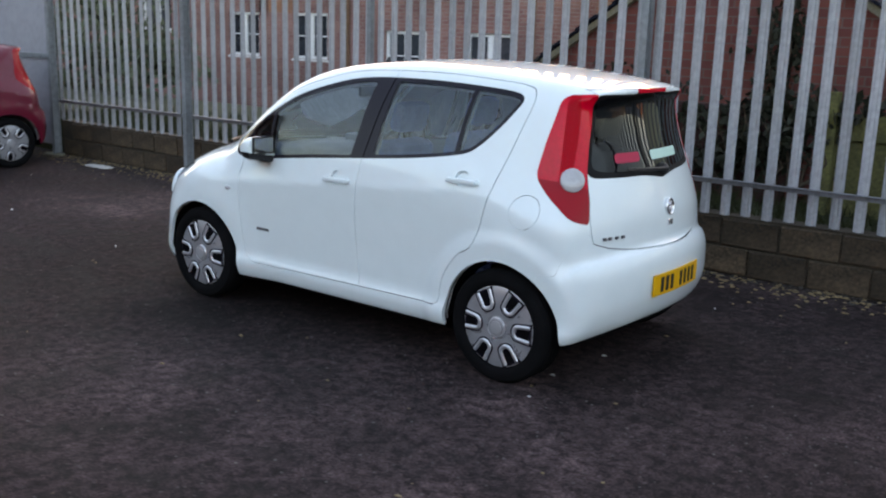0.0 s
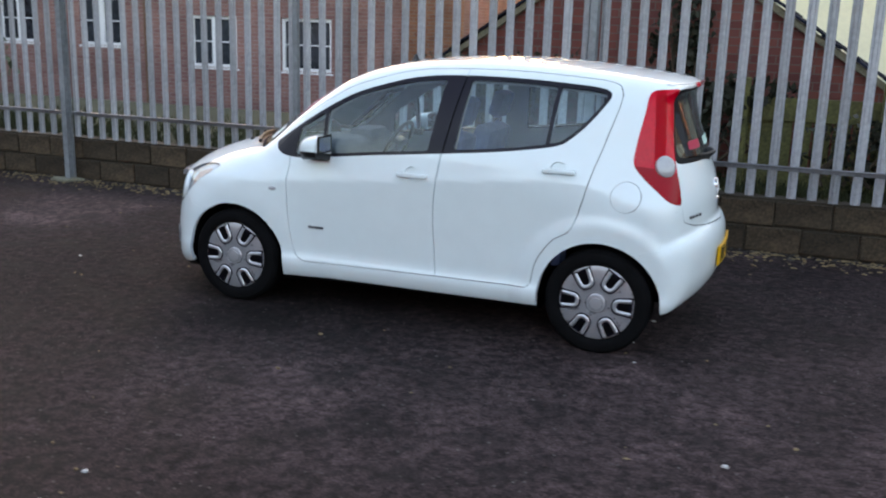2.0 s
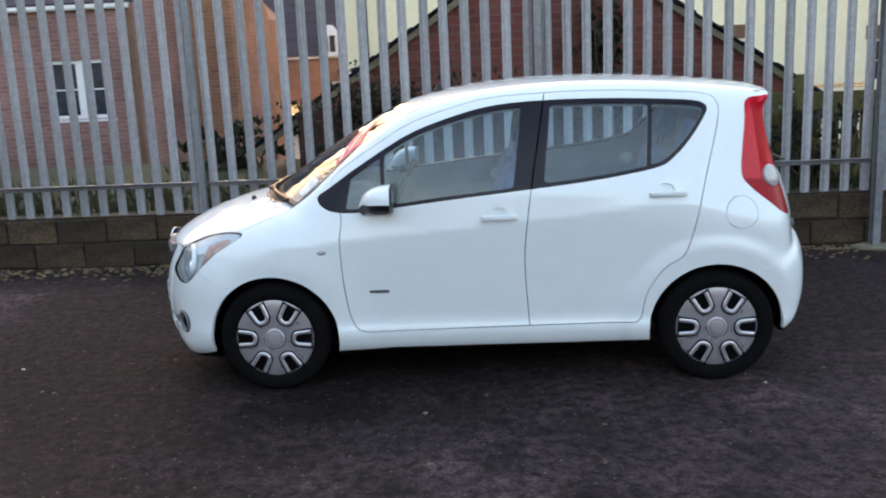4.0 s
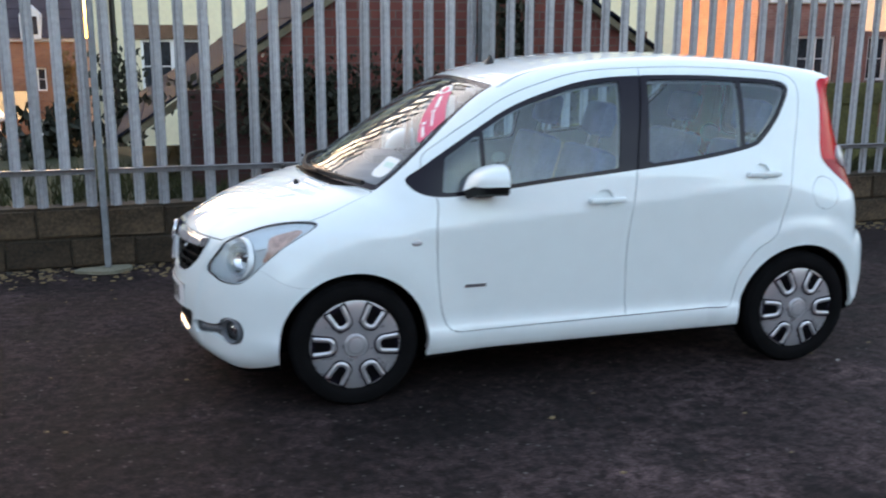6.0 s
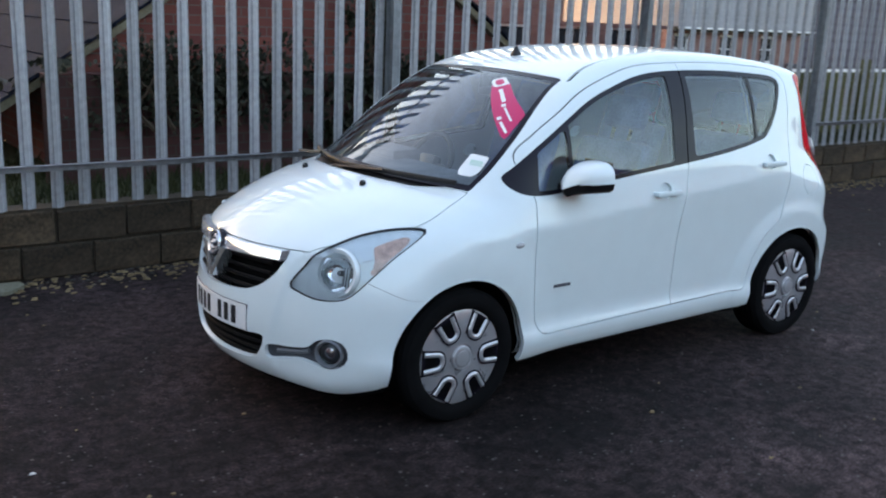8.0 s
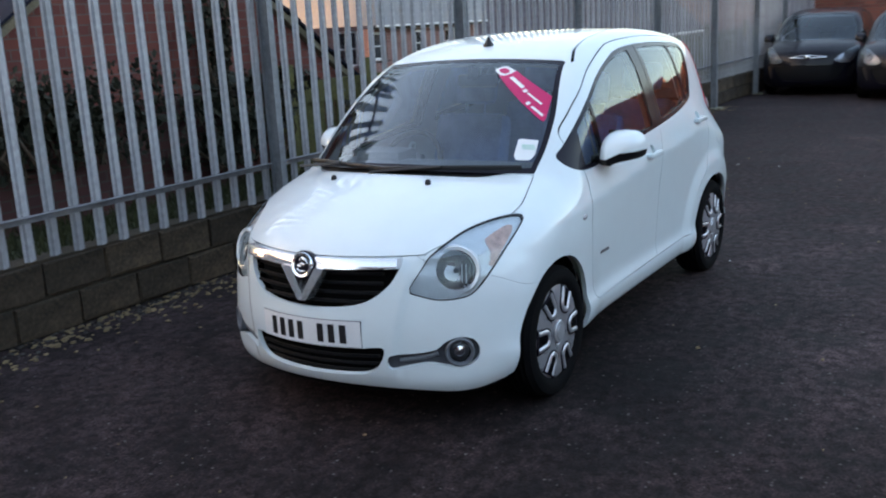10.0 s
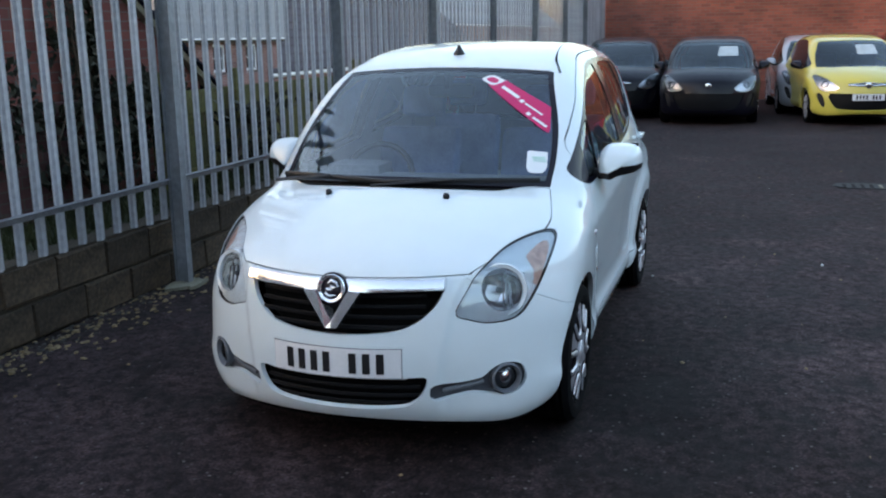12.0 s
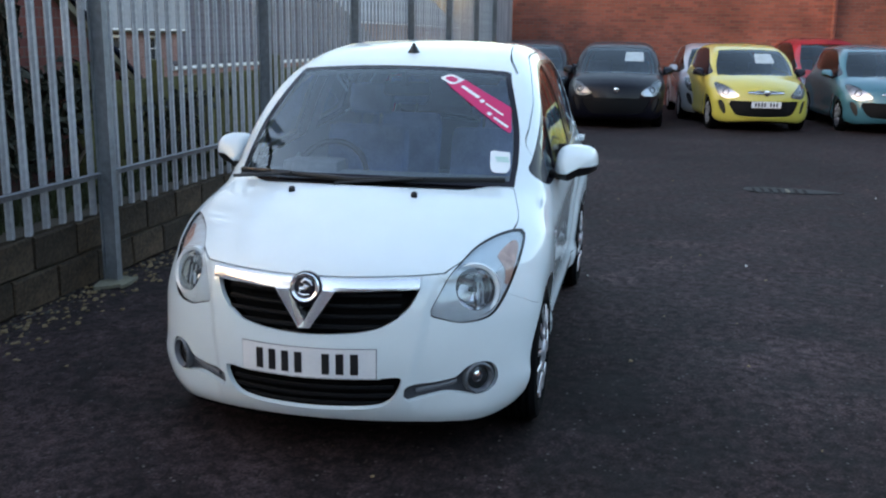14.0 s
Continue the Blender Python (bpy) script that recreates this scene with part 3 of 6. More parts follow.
def build_skin(h, detail=True, wide_face=False):
    sk = Skin(*shell(h))

    def facing(kind):
        c, n = sk.middle()
        ny = np.abs(n[:, 1])
        if kind == "side":
            return (ny > .42) & (np.abs(c[:, 1]) > .45)
        if kind == "front":
            return (n[:, 0] > .12) & (c[:, 0] > .2)
        if kind == "nose":
            return (c[:, 0] > 1.25)
        if kind == "bonnet":
            return (c[:, 0] > .95) & (c[:, 2] > .70) & (n[:, 2] > .15)
        return (n[:, 0] < -.2) & (c[:, 0] < -1.2)

    # wheel openings
    for wx in (1.18, -1.18):
        x, y, z, xp = sk.coords()
        c, n = sk.middle()
        sk.cut(np.hypot(x - wx, (z - .285) * .985) - .352, "body", "hole", np.abs(c[:, 1]) > .42)
    c, n = sk.middle()
    sk.cut(sk.N[:, 2] + .62, "body", "underside", c[:, 2] < .34)
    # windscreen and the black scuttle under it
    x, y, z, xp = sk.coords()
    g = in_front(sk, [(-.2, .9), (.3, .9), (.60, .96), (.638, 1.03), (.618, 1.22), (.535, 1.44), (.515, 1.50), (.48, 1.56), (.2, 1.58), (-.2, 1.58)])
    sk.cut(np.maximum(np.maximum(g, .492 - xp), xp - 1.272), "body", "screen_edge", facing("front"))
    g = in_front(sk, [(-.2, .9), (.3, .9), (.58, .96), (.616, 1.04), (.594, 1.22), (.515, 1.43), (.492, 1.50), (.46, 1.56), (.2, 1.58), (-.2, 1.58)])
    x, y, z, xp = sk.coords()
    sk.cut(np.maximum(np.maximum(g, .528 - xp), xp - 1.235), "screen_edge", "screen", facing("front"))
    x, y, z, xp = sk.coords()
    sk.cut(np.maximum(np.maximum(xp - 1.315 + .045 * step(y, .42, .57), 1.24 - xp), y - .60), "body", "scuttle", facing("front"))
    # side glass: black surround, then the panes
    dlo = [(.915, 1.045), (.89, 1.00), (.82, .972), (.70, .966), (.51, .985), (.18, 1.022), (-.21, 1.06), (-.59, 1.10), (-.87, 1.145), (-.96, 1.19),
           (-1.06, 1.29), (-1.145, 1.41), (-1.145, 1.45), (-1.09, 1.472), (-.93, 1.487), (-.61, 1.503), (-.26, 1.503), (0, 1.482), (.23, 1.425), (.40, 1.365), (.54, 1.29), (.71, 1.185), (.85, 1.09)]
    sk.cut(in_side(sk, dlo, 4), "body", "surround", facing("side"))
    for name, lo, hi in (("pane_quarter", (.565, .565), (.745, .69)), ("pane_front", (-.128, -.186), (.545, .545)),
                         ("pane_rear", (-.815, -.85), (-.285, -.338)), ("pane_back", (-1.5, -1.5), (-.835, -.87))):
        g = in_side(sk, dlo, 4) + .020
        x, y, z, xp = sk.coords()
        k = (z - 1.06) / .44
        g = np.maximum(g, np.maximum(lo[0] + (lo[1] - lo[0]) * k - x, x - hi[0] - (hi[1] - hi[0]) * k))
        sk.cut(g, "surround", name, facing("side"))
    # lamps
    lamp_line = [(.40, .635), (.45, .70), (.52, .765), (.60, .83), (.68, .868), (.735, .86), (.745, .80), (.72, .70), (.68, .625), (.62, .592), (.50, .60), (.43, .615)] if wide_face else None
    sk.cut(in_front(sk, lamp_line or [(.437, .617), (.470, .70), (.489, .742), (.525, .79), (.570, .835), (.637, .862), (.70, .866), (.728, .845), (.730, .79), (.715, .716), (.682, .631), (.640, .582), (.555, .572), (.487, .590)]),
           "body", "headlamp_rim", facing("nose"))
    sk.cut(in_front(sk, [(.437, .617), (.470, .70), (.489, .742), (.525, .79), (.570, .835), (.637, .862), (.70, .866), (.728, .845), (.730, .79), (.715, .716), (.682, .631), (.640, .582), (.555, .572), (.487, .590)]) + .0038,
           "headlamp_rim", "headlamp", None)
    if not wide_face:
        p = np.array(on_skin(1.69, .594, .694)[0])
        q = np.stack([sk.V[:, 0], np.abs(sk.V[:, 1]), sk.V[:, 2]], 1)
        sk.cut(np.linalg.norm(q - p, axis=1) - .086, "headlamp", "headlamp_bowl", None)
        sk.cut(in_front(sk, [(.650, .800), (.692, .838), (.716, .815), (.716, .745), (.702, .690), (.690, .690), (.688, .742), (.668, .775)]), "headlamp", "headlamp_amber", None)
    x, y, z, xp = sk.coords()
    g = in_side(sk, [(-1.36, 1.455), (-1.345, 1.36), (-1.322, 1.20), (-1.316, 1.085), (-1.365, 1.02), (-1.455, .945), (-1.56, .870), (-1.75, .83), (-1.75, 1.1), (-1.75, 1.47), (-1.45, 1.475)])
    c, n = sk.middle()
    sk.cut(np.maximum(g, knots(z, [(.8, .632), (.87, .628), (.97, .604), (1.07, .580), (1.12, .565), (1.22, .528), (1.36, .482), (1.48, .470)]) - y), "body", "taillamp", (c[:, 0] < -1.2) & (np.abs(c[:, 1]) > .35))
    x, y, z, xp = sk.coords()
    sk.cut(np.abs(x + 1.435 - .10 * (z - 1.2)) - .026, "taillamp", "taillamp_stripe", None)
    x, y, z, xp = sk.coords()
    sk.cut(z - 1.030 - .35 * (y - .60), ["taillamp", "taillamp_stripe"], "taillamp_low", None)
    # rear window
    x, y, z, xp = sk.coords()
    g = in_front(sk, [(-.2, 1.065), (.2, 1.068), (.45, 1.072), (.56, 1.085), (.60, 1.16), (.57, 1.30), (.53, 1.43), (.50, 1.474), (.2, 1.474), (-.2, 1.466)])
    sk.cut(np.maximum(g, y - knots(z, [(.8, .60), (1.07, .576), (1.12, .561), (1.22, .524), (1.36, .478), (1.48, .466)])), "body", "rear_edge", facing("rear"))
    sk.cut(in_front(sk, [(-.2, 1.09), (.2, 1.093), (.43, 1.10), (.515, 1.115), (.53, 1.15), (.495, 1.24), (.455, 1.36), (.445, 1.446), (.2, 1.458), (-.2, 1.452)]), "rear_edge", "rear_pane", facing("rear"))
    # grilles, lamp recesses, number plate recess
    if wide_face:
        for g, name in (([(-.3, .742), (0, .742), (.25, .742), (.315, .738), (.30, .71), (.22, .684), (0, .672), (-.3, .676)], "grille"),
                        ([(-.3, .560), (0, .560), (.44, .560), (.555, .556), (.575, .53), (.53, .42), (.46, .315), (.34, .285), (0, .272), (-.3, .275)], "grille_low"),
                        ([(.60, .33), (.615, .46), (.65, .545), (.705, .565), (.72, .51), (.68, .39), (.635, .32)], "fog_recess")):
            sk.cut(in_front(sk, g, 4), "body", name, facing("nose"))
        return sk
    g = in_front(sk, [(-.3, .738), (0, .738), (.2, .738), (.37, .738), (.403, .736), (.395, .70), (.366, .645), (.30, .59), (.2, .560), (0, .548), (-.2, .55), (-.3, .56)])
    sk.cut(g, "body", "grille", facing("nose"))
    g = in_front(sk, [(-.3, .384), (0, .384), (.2, .384), (.33, .388), (.348, .382), (.340, .34), (.30, .285), (.22, .262), (0, .254), (-.2, .256)])
    sk.cut(g, "body", "grille_low", facing("nose"))
    g = in_front(sk, [(.364, .290), (.364, .348), (.46, .357), (.535, .370), (.565, .400), (.612, .417), (.660, .402), (.679, .352), (.662, .306), (.612, .287), (.560, .300), (.50, .312), (.43, .300)])
    sk.cut(g, "body", "fog_recess", facing("nose"))
    # bonnet, doors, tailgate, bumpers, fuel flap: real gaps between the panels
    if detail:
        gap = .0023

        def panel(g_of, name, kind, frm="body", also=()):
            sk.cut(g_of() - gap, [frm, *also], "gap_" + name, facing(kind) if isinstance(kind, str) else kind())
            sk.cut(g_of() + gap, "gap_" + name, name, None)

        def bonnet():
            x, y, z, xp = sk.coords()
            side = y - knots(x, [(1.02, .628), (1.15, .662), (1.30, .690), (1.42, .672), (1.55, .600), (1.68, .520), (1.78, .462), (1.95, .44)])
            return np.maximum(np.maximum(side, .757 - z), 1.322 - .045 * step(y, .42, .57) - xp)
        panel(bonnet, "bonnet", "bonnet")
        door = [(.60, .315), (.675, .317), (.718, .333), (.745, .368), (.768, .45), (.787, .63), (.792, .83), (.782, .95), (.84, 1.12), (.72, 1.225), (.56, 1.325), (.42, 1.405), (.23, 1.470), (0, 1.522), (-.3, 1.540),
                (-.65, 1.540), (-1.0, 1.520), (-1.15, 1.502), (-1.20, 1.47), (-1.205, 1.38), (-1.11, 1.04), (-1.02, .72), (-.91, .63), (-.82, .50), (-.79, .37), (-.77, .345), (-.70, .332), (-.2, .326), (.30, .319)]
        panel(lambda: in_side(sk, door, 5), "door", "side")

        def split_door():
            x, y, z, xp = sk.coords()
            return knots(z, [(.25, -.205), (.45, -.19), (.69, -.18), (.91, -.20), (1.06, -.222), (1.55, -.31)]) - x
        sk.cut(split_door() + gap, "door", "door_front", None)
        x, y, z, xp = sk.coords()
        sk.cut(-split_door() + gap, "door", "door_rear", None)
        sk.tag[sk.tag == "door"] = "gap_door"
        sk.cut(-split_door() - .004, "surround", "gap_pillar", None)
        sk.cut(-split_door() + .004, "gap_pillar", "surround", None)

        for kind, hx, hz in (("door_front", -.045, .936), ("door_rear", -.915, 1.029)):
            x, y, z, xp = sk.coords()
            sk.cut(np.hypot((x - hx) / 1.15, (z - hz)) - .040, kind, "cup_" + kind, None)

        def roof_seam(half):
            x, y, z, xp = sk.coords()
            line = knots(x, [(-1.40, .352), (-1.05, .385), (-.48, .430), (-.10, .460), (.27, .505), (.43, .558)])
            return y - line + half * (1 + 2.2 * step(x, .10, .38)), np.maximum(x - .435, -1.38 - x)
        c, n = sk.middle()
        sk.cut(np.maximum(*roof_seam(-.0026)), "body", "gap_roof", c[:, 2] > 1.40)
        sk.cut(roof_seam(.0026)[0], "gap_roof", "body", None)

        def tailgate():
            x, y, z, xp = sk.coords()
            low = knots(y, [(0, .705), (.3, .712), (.5, .735), (.7, .80)]) - z
            return np.maximum(np.maximum(low, y - knots(z, [(.65, .590), (.74, .605), (.80, .622), (.87, .625), (.97, .600), (1.07, .577), (1.12, .562), (1.22, .525), (1.36, .479), (1.5, .467)])), z - 1.50)
        panel(tailgate, "tailgate", "rear", "body")

        def flap():
            x, y, z, xp = sk.coords()
            return np.where(sk.V[:, 1] > 0, np.hypot(x + 1.30, z - .905) - .082, 1.0)
        gap = .0014
        panel(flap, "fuel_flap", "side")

        def front_bumper():
            x, y, z, xp = sk.coords()
            return np.maximum(np.maximum(z - knots(y, [(0, .757), (.44, .757), (.50, .72), (.64, .68), (.70, .655), (.75, .625), (.80, .590), (.85, .57)]), 1.10 - x), .0 - z)
        sk.cut(front_bumper() - .0006, "body", "gap_bumper", facing("nose"))
        sk.cut(front_bumper() + .0006, "gap_bumper", "bumper_front", None)

        def rear_bumper():
            x, y, z, xp = sk.coords()
            return np.maximum(z - knots(y, [(0, .700), (.3, .706), (.5, .728), (.62, .80), (.68, .83), (.72, .80), (.76, .70), (.80, .62), (.9, .60)]), x + 1.40)
        c, n = sk.middle()
        sk.cut(rear_bumper() - .0005, "body", "gap_bumper", c[:, 0] < -1.2)
        sk.cut(rear_bumper() + .0005, "gap_bumper", "bumper_rear", None)
    return sk


def emit(sk, tag, name, mat, parent, side=0, offset=0.0, skirt=0.0, label="", warp=None, flip=False, scale_y=1.0):
    """Makes a panel of the skin into a mesh part; side picks the left (1) or right (-1) half."""
    tags = tag if isinstance(tag, (list, tuple)) else [tag]
    pick = np.isin(sk.tag, tags)
    if side:
        pick &= sk.V[sk.T].mean(1)[:, 1] * side > 0
    T = sk.T[pick]
    if not len(T):
        return None
    used, inv = np.unique(T, return_inverse=True)
    T = inv.reshape(T.shape)
    V, N = sk.V[used] + sk.N[used] * offset, sk.N[used].copy()
    faces, verts, norms = [tuple(t) for t in (T[:, ::-1] if flip else T)], V, -N if flip else N
    if skirt:
        e = np.concatenate([T[:, [0, 1]], T[:, [1, 2]], T[:, [2, 0]]])
        key = np.sort(e, 1)
        first, count = np.unique(key, axis=0, return_index=True, return_counts=True)[1:]
        be = e[first[count == 1]]
        a, b = be[:, 0], be[:, 1]
        out = np.cross(V[b] - V[a], N[a])
        out /= np.maximum(np.linalg.norm(out, axis=1), 1e-9)[:, None]
        n0, m = len(verts), len(be)
        verts = np.concatenate([verts, V[a], V[b], V[b] - N[b] * skirt, V[a] - N[a] * skirt])
        norms = np.concatenate([norms, out, out, out, out])
        r = np.arange(m)
        faces += [(int(n0 + i), int(n0 + 3 * m + i), int(n0 + 2 * m + i), int(n0 + m + i)) for i in r]
    if warp is not None:
        verts = warp(verts)
    me = arrays_mesh(name, verts, faces, mat, norms if warp is None else None)
    if warp is not None:
        me.polygons.foreach_set("use_smooth", [True] * len(me.polygons))
    ob = new(name, me)
    ob.parent = parent
    if label:
        ob["label"] = label
    return ob


# ---------------------------------------------------------------- car fittings


def wheel(parent, at, side, radius=.300, width=.185, rim=.214, label="", spokes=6, cover=SILVER):
    """A tyre with a slotted plastic cover; side 1 faces +y."""
    hub = new("wheel")
    hub.empty_display_size = .05
    hub.parent = parent
    hub.matrix_basis = pose(*at) @ Matrix.Diagonal((1, side, 1, 1))
    w = width / 2
    rows = [(rim - .012, -w * .8), (rim + .012, -w * .96), (radius - .045, -w * 1.02), (radius - .016, -w * .93), (radius - .004, -w * .72)]
    for g in (-.55, -.18, .18, .55):
        rows += [(radius, w * (g - .13)), (radius - .008, w * (g - .06)), (radius - .008, w * (g + .06)), (radius, w * (g + .13))]
    rows += [(radius - .004, w * .72), (radius - .016, w * .93), (radius - .045, w * 1.02), (rim + .012, w * .96), (rim - .003, w * .82), (rim - .006, w * .3), (rim - .012, w * .2)]
    part("tyre", lathe(rows, 56), RUBBER, hub, smooth=35)
    c = w * .80
    part("wheel_cover", lathe([(.0, c - .028), (rim - .012, c - .034), (rim, c - .02), (rim, c + .002), (rim - .010, c + .006), (.16, c + .012), (.10, c + .016), (.062, c + .015), (.056, c + .008), (.050, c + .010), (.046, c + .022), (.030, c + .026), (0, c + .027)], 56), cover, hub, smooth=40)

    def u_line(half, inner, outer, n=10):
        line = [(half * 1.18, outer)]
        line += [(half * math.cos(math.pi * q / n), inner + half * .8 - half * .8 * math.sin(math.pi * q / n)) for q in range(n + 1)]
        return line + [(-half * 1.18, outer)]

    def face_y(z):
        return c + .016 - max(0, z - .10) * .085

    def plate_of(outline, turn, lift, thick):
        bm = bmesh.new()
        fs = [bm.faces.new([bm.verts.new(turn @ Vector((x, face_y(z) + lift, z))) for x, z in outline])]
        r = bmesh.ops.extrude_face_region(bm, geom=fs)
        bmesh.ops.translate(bm, vec=(0, thick, 0), verts=[v for v in r["geom"] if isinstance(v, bmesh.types.BMVert)])
        bmesh.ops.recalc_face_normals(bm, faces=bm.faces)
        return bm

    part("hub_cap", lathe([(.052, c + .012), (.052, c + .020), (.049, c + .023), (.043, c + .023), (.041, c + .020), (.037, c + .020), (.034, c + .027), (.001, c + .030)], 36), SILVER_HIGHLIGHT if cover is SILVER else cover, hub, smooth=35)
    for k in range(spokes):
        turn = Matrix.Rotation(2 * math.pi * k / spokes + .50, 4, "Y")
        out = rim - .010
        part("slot_groove", plate_of(u_line(.0495, .086, out), turn, -.004, .0085), BLACK_GLOSS, hub)
        part("slot_rim", _turned(tube([(x, face_y(z) - .001, z) for x, z in u_line(.0325, .104, out - .008)], .0125, 10), turn), SILVER_HIGHLIGHT if cover is SILVER else cover, hub, smooth=60)
        # near-black plate on the cover: the shade inside an open slot, as colour
        part("slot_shade", plate_of(u_line(.0200, .121, out - .012), turn, -.004, .0085), DARK_GAP, hub)
    return hub


def bent_box(x0, x1, y0, y1, z0, z1, bend, n=12):
    """A thin upright sheet across the car, bent back towards its ends."""
    bm = bmesh.new()
    rows = []
    for k in range(n + 1):
        y = y0 + (y1 - y0) * k / n
        d = bend * y * y
        rows.append([bm.verts.new((x + d, y, z)) for x, z in ((x0, z0), (x1, z0), (x1, z1), (x0, z1))])
    for a, b in zip(rows, rows[1:]):
        for k in range(4):
            bm.faces.new((a[k], a[(k + 1) % 4], b[(k + 1) % 4], b[k]))
    bm.faces.new(rows[0])
    bm.faces.new(rows[-1])
    bmesh.ops.recalc_face_normals(bm, faces=bm.faces)
    return bm


def plate_bars(parent, count, x, z, width, height, facing, mat=INK, bend=0.0):
    """The characters of a number plate, as plain bars."""
    for k in range(count):
        y = (k + .5 - count / 2) * width / count
        if k == 4:
            continue
        part("bar", bent_box(*sorted((x - .001 * facing, x + .002 * facing)), y - width / count * .27, y + width / count * .27, z - height / 2, z + height / 2, bend, 3), mat, parent)


def rounded(lo, hi, r, m=None):
    return box(lo, hi, r, m)


def seat(parent, x, y):
    s = new("seat")
    s.empty_display_size = .05
    s.parent = parent
    part("cushion", rounded((x - .10, y - .24, .42), (x + .42, y + .24, .60), .05), SEAT_CLOTH, s, smooth=50)
    lean = Matrix.Translation((x - .08, y, .55)) @ Matrix.Rotation(radians(-16), 4, "Y")
    part("backrest", rounded((-.07, -.235, 0), (.07, .235, .60), .055, lean), SEAT_CLOTH, s, smooth=50)
    part("headrest", rounded((-.05, -.13, .66), (.045, .13, .84), .045, lean), SEAT_CLOTH, s, smooth=50)
    for dy in (-.06, .06):
        part("headrest_post", box((-.007, dy - .007, .58), (.007, dy + .007, .68), 0, lean), CHROME, s)
    return s


def mirror(parent, side, cap, at=(.50, .772, .982)):
    """A door mirror: painted cap, black base and foot, silvered glass facing back."""
    ob = new("door_mirror")
    ob.empty_display_size = .05
    ob.parent = parent
    x, y, z = at
    bm = bmesh.new()
    rows = []
    # a domed cap, flat behind, rounded in front, cut straight below
    for i in range(9):
        t = i / 8
        s = math.sqrt(max(0.0, 1 - t ** 2.4))
        ring = []
        for k in range(15):
            a = math.pi * k / 14
            cy, cz = math.cos(a), math.sin(a)
            cy, cz = np.sign(cy) * abs(cy) ** .55, abs(cz) ** .75
            ring.append(bm.verts.new((x + .162 * t - .02 * cy * t, side * (y + .098 - .006 * t + cy * (.032 + .070 * s)), z + .034 + .016 * cy + cz * (.004 + .104 * s * (1 - .16 * cy)))))
        rows.append(ring)
    for a, b in zip(rows, rows[1:]):
        for k in range(14):
            bm.faces.new((a[k], a[k + 1], b[k + 1], b[k]))
        bm.faces.new((a[14], a[0], b[0], b[14]))
    bm.faces.new(rows[0])
    bm.faces.new(rows[-1])
    bmesh.ops.recalc_face_normals(bm, faces=bm.faces)
    part("cap", bm, cap, ob, smooth=50)
    bm = bmesh.new()
    rows = []
    for i in range(9):
        t = i / 8
        s = math.sqrt(max(0.0, 1 - t ** 2.4))
        w, c = .033 + .070 * s, y + .098 - .006 * t
        rows.append([bm.verts.new((x + .160 * t * (1 - .12 * d) - .02 * k * t, side * (c + k * w * (1 - .10 * d)), z + .037 + .016 * k - .040 * d)) for k, d in ((1, 0), (1, .7), (.8, 1), (-.8, 1), (-1, .7), (-1, 0))])
    for a, b in zip(rows, rows[1:]):
        for k in range(6):
            bm.faces.new((a[k], a[(k + 1) % 6], b[(k + 1) % 6], b[k]))
    bm.faces.new(rows[0])
    bm.faces.new(rows[-1])
    bmesh.ops.recalc_face_normals(bm, faces=bm.faces)
    part("base", bm, BLACK_TRIM, ob, "black mirror underside", smooth=50)
    lo, hi = sorted((side * (y - .05), side * (y + .05)))
    part("foot", box((x + .015, lo, z - .02), (x + .115, hi, z + .030), .016), BLACK_TRIM, ob, smooth=50)
    lo, hi = sorted((side * (y + .003), side * (y + .176)))
    part("bezel", box((x - .006, lo, z + .036), (x - .001, hi, z + .142), .002), BLACK_TRIM, ob, "black mirror surround")
    lo, hi = sorted((side * (y + .018), side * (y + .162)))
    part("mirror_glass", box((x - .009, lo, z + .046), (x - .005, hi, z + .132), .001), MIRROR_GLASS, ob)
    return ob


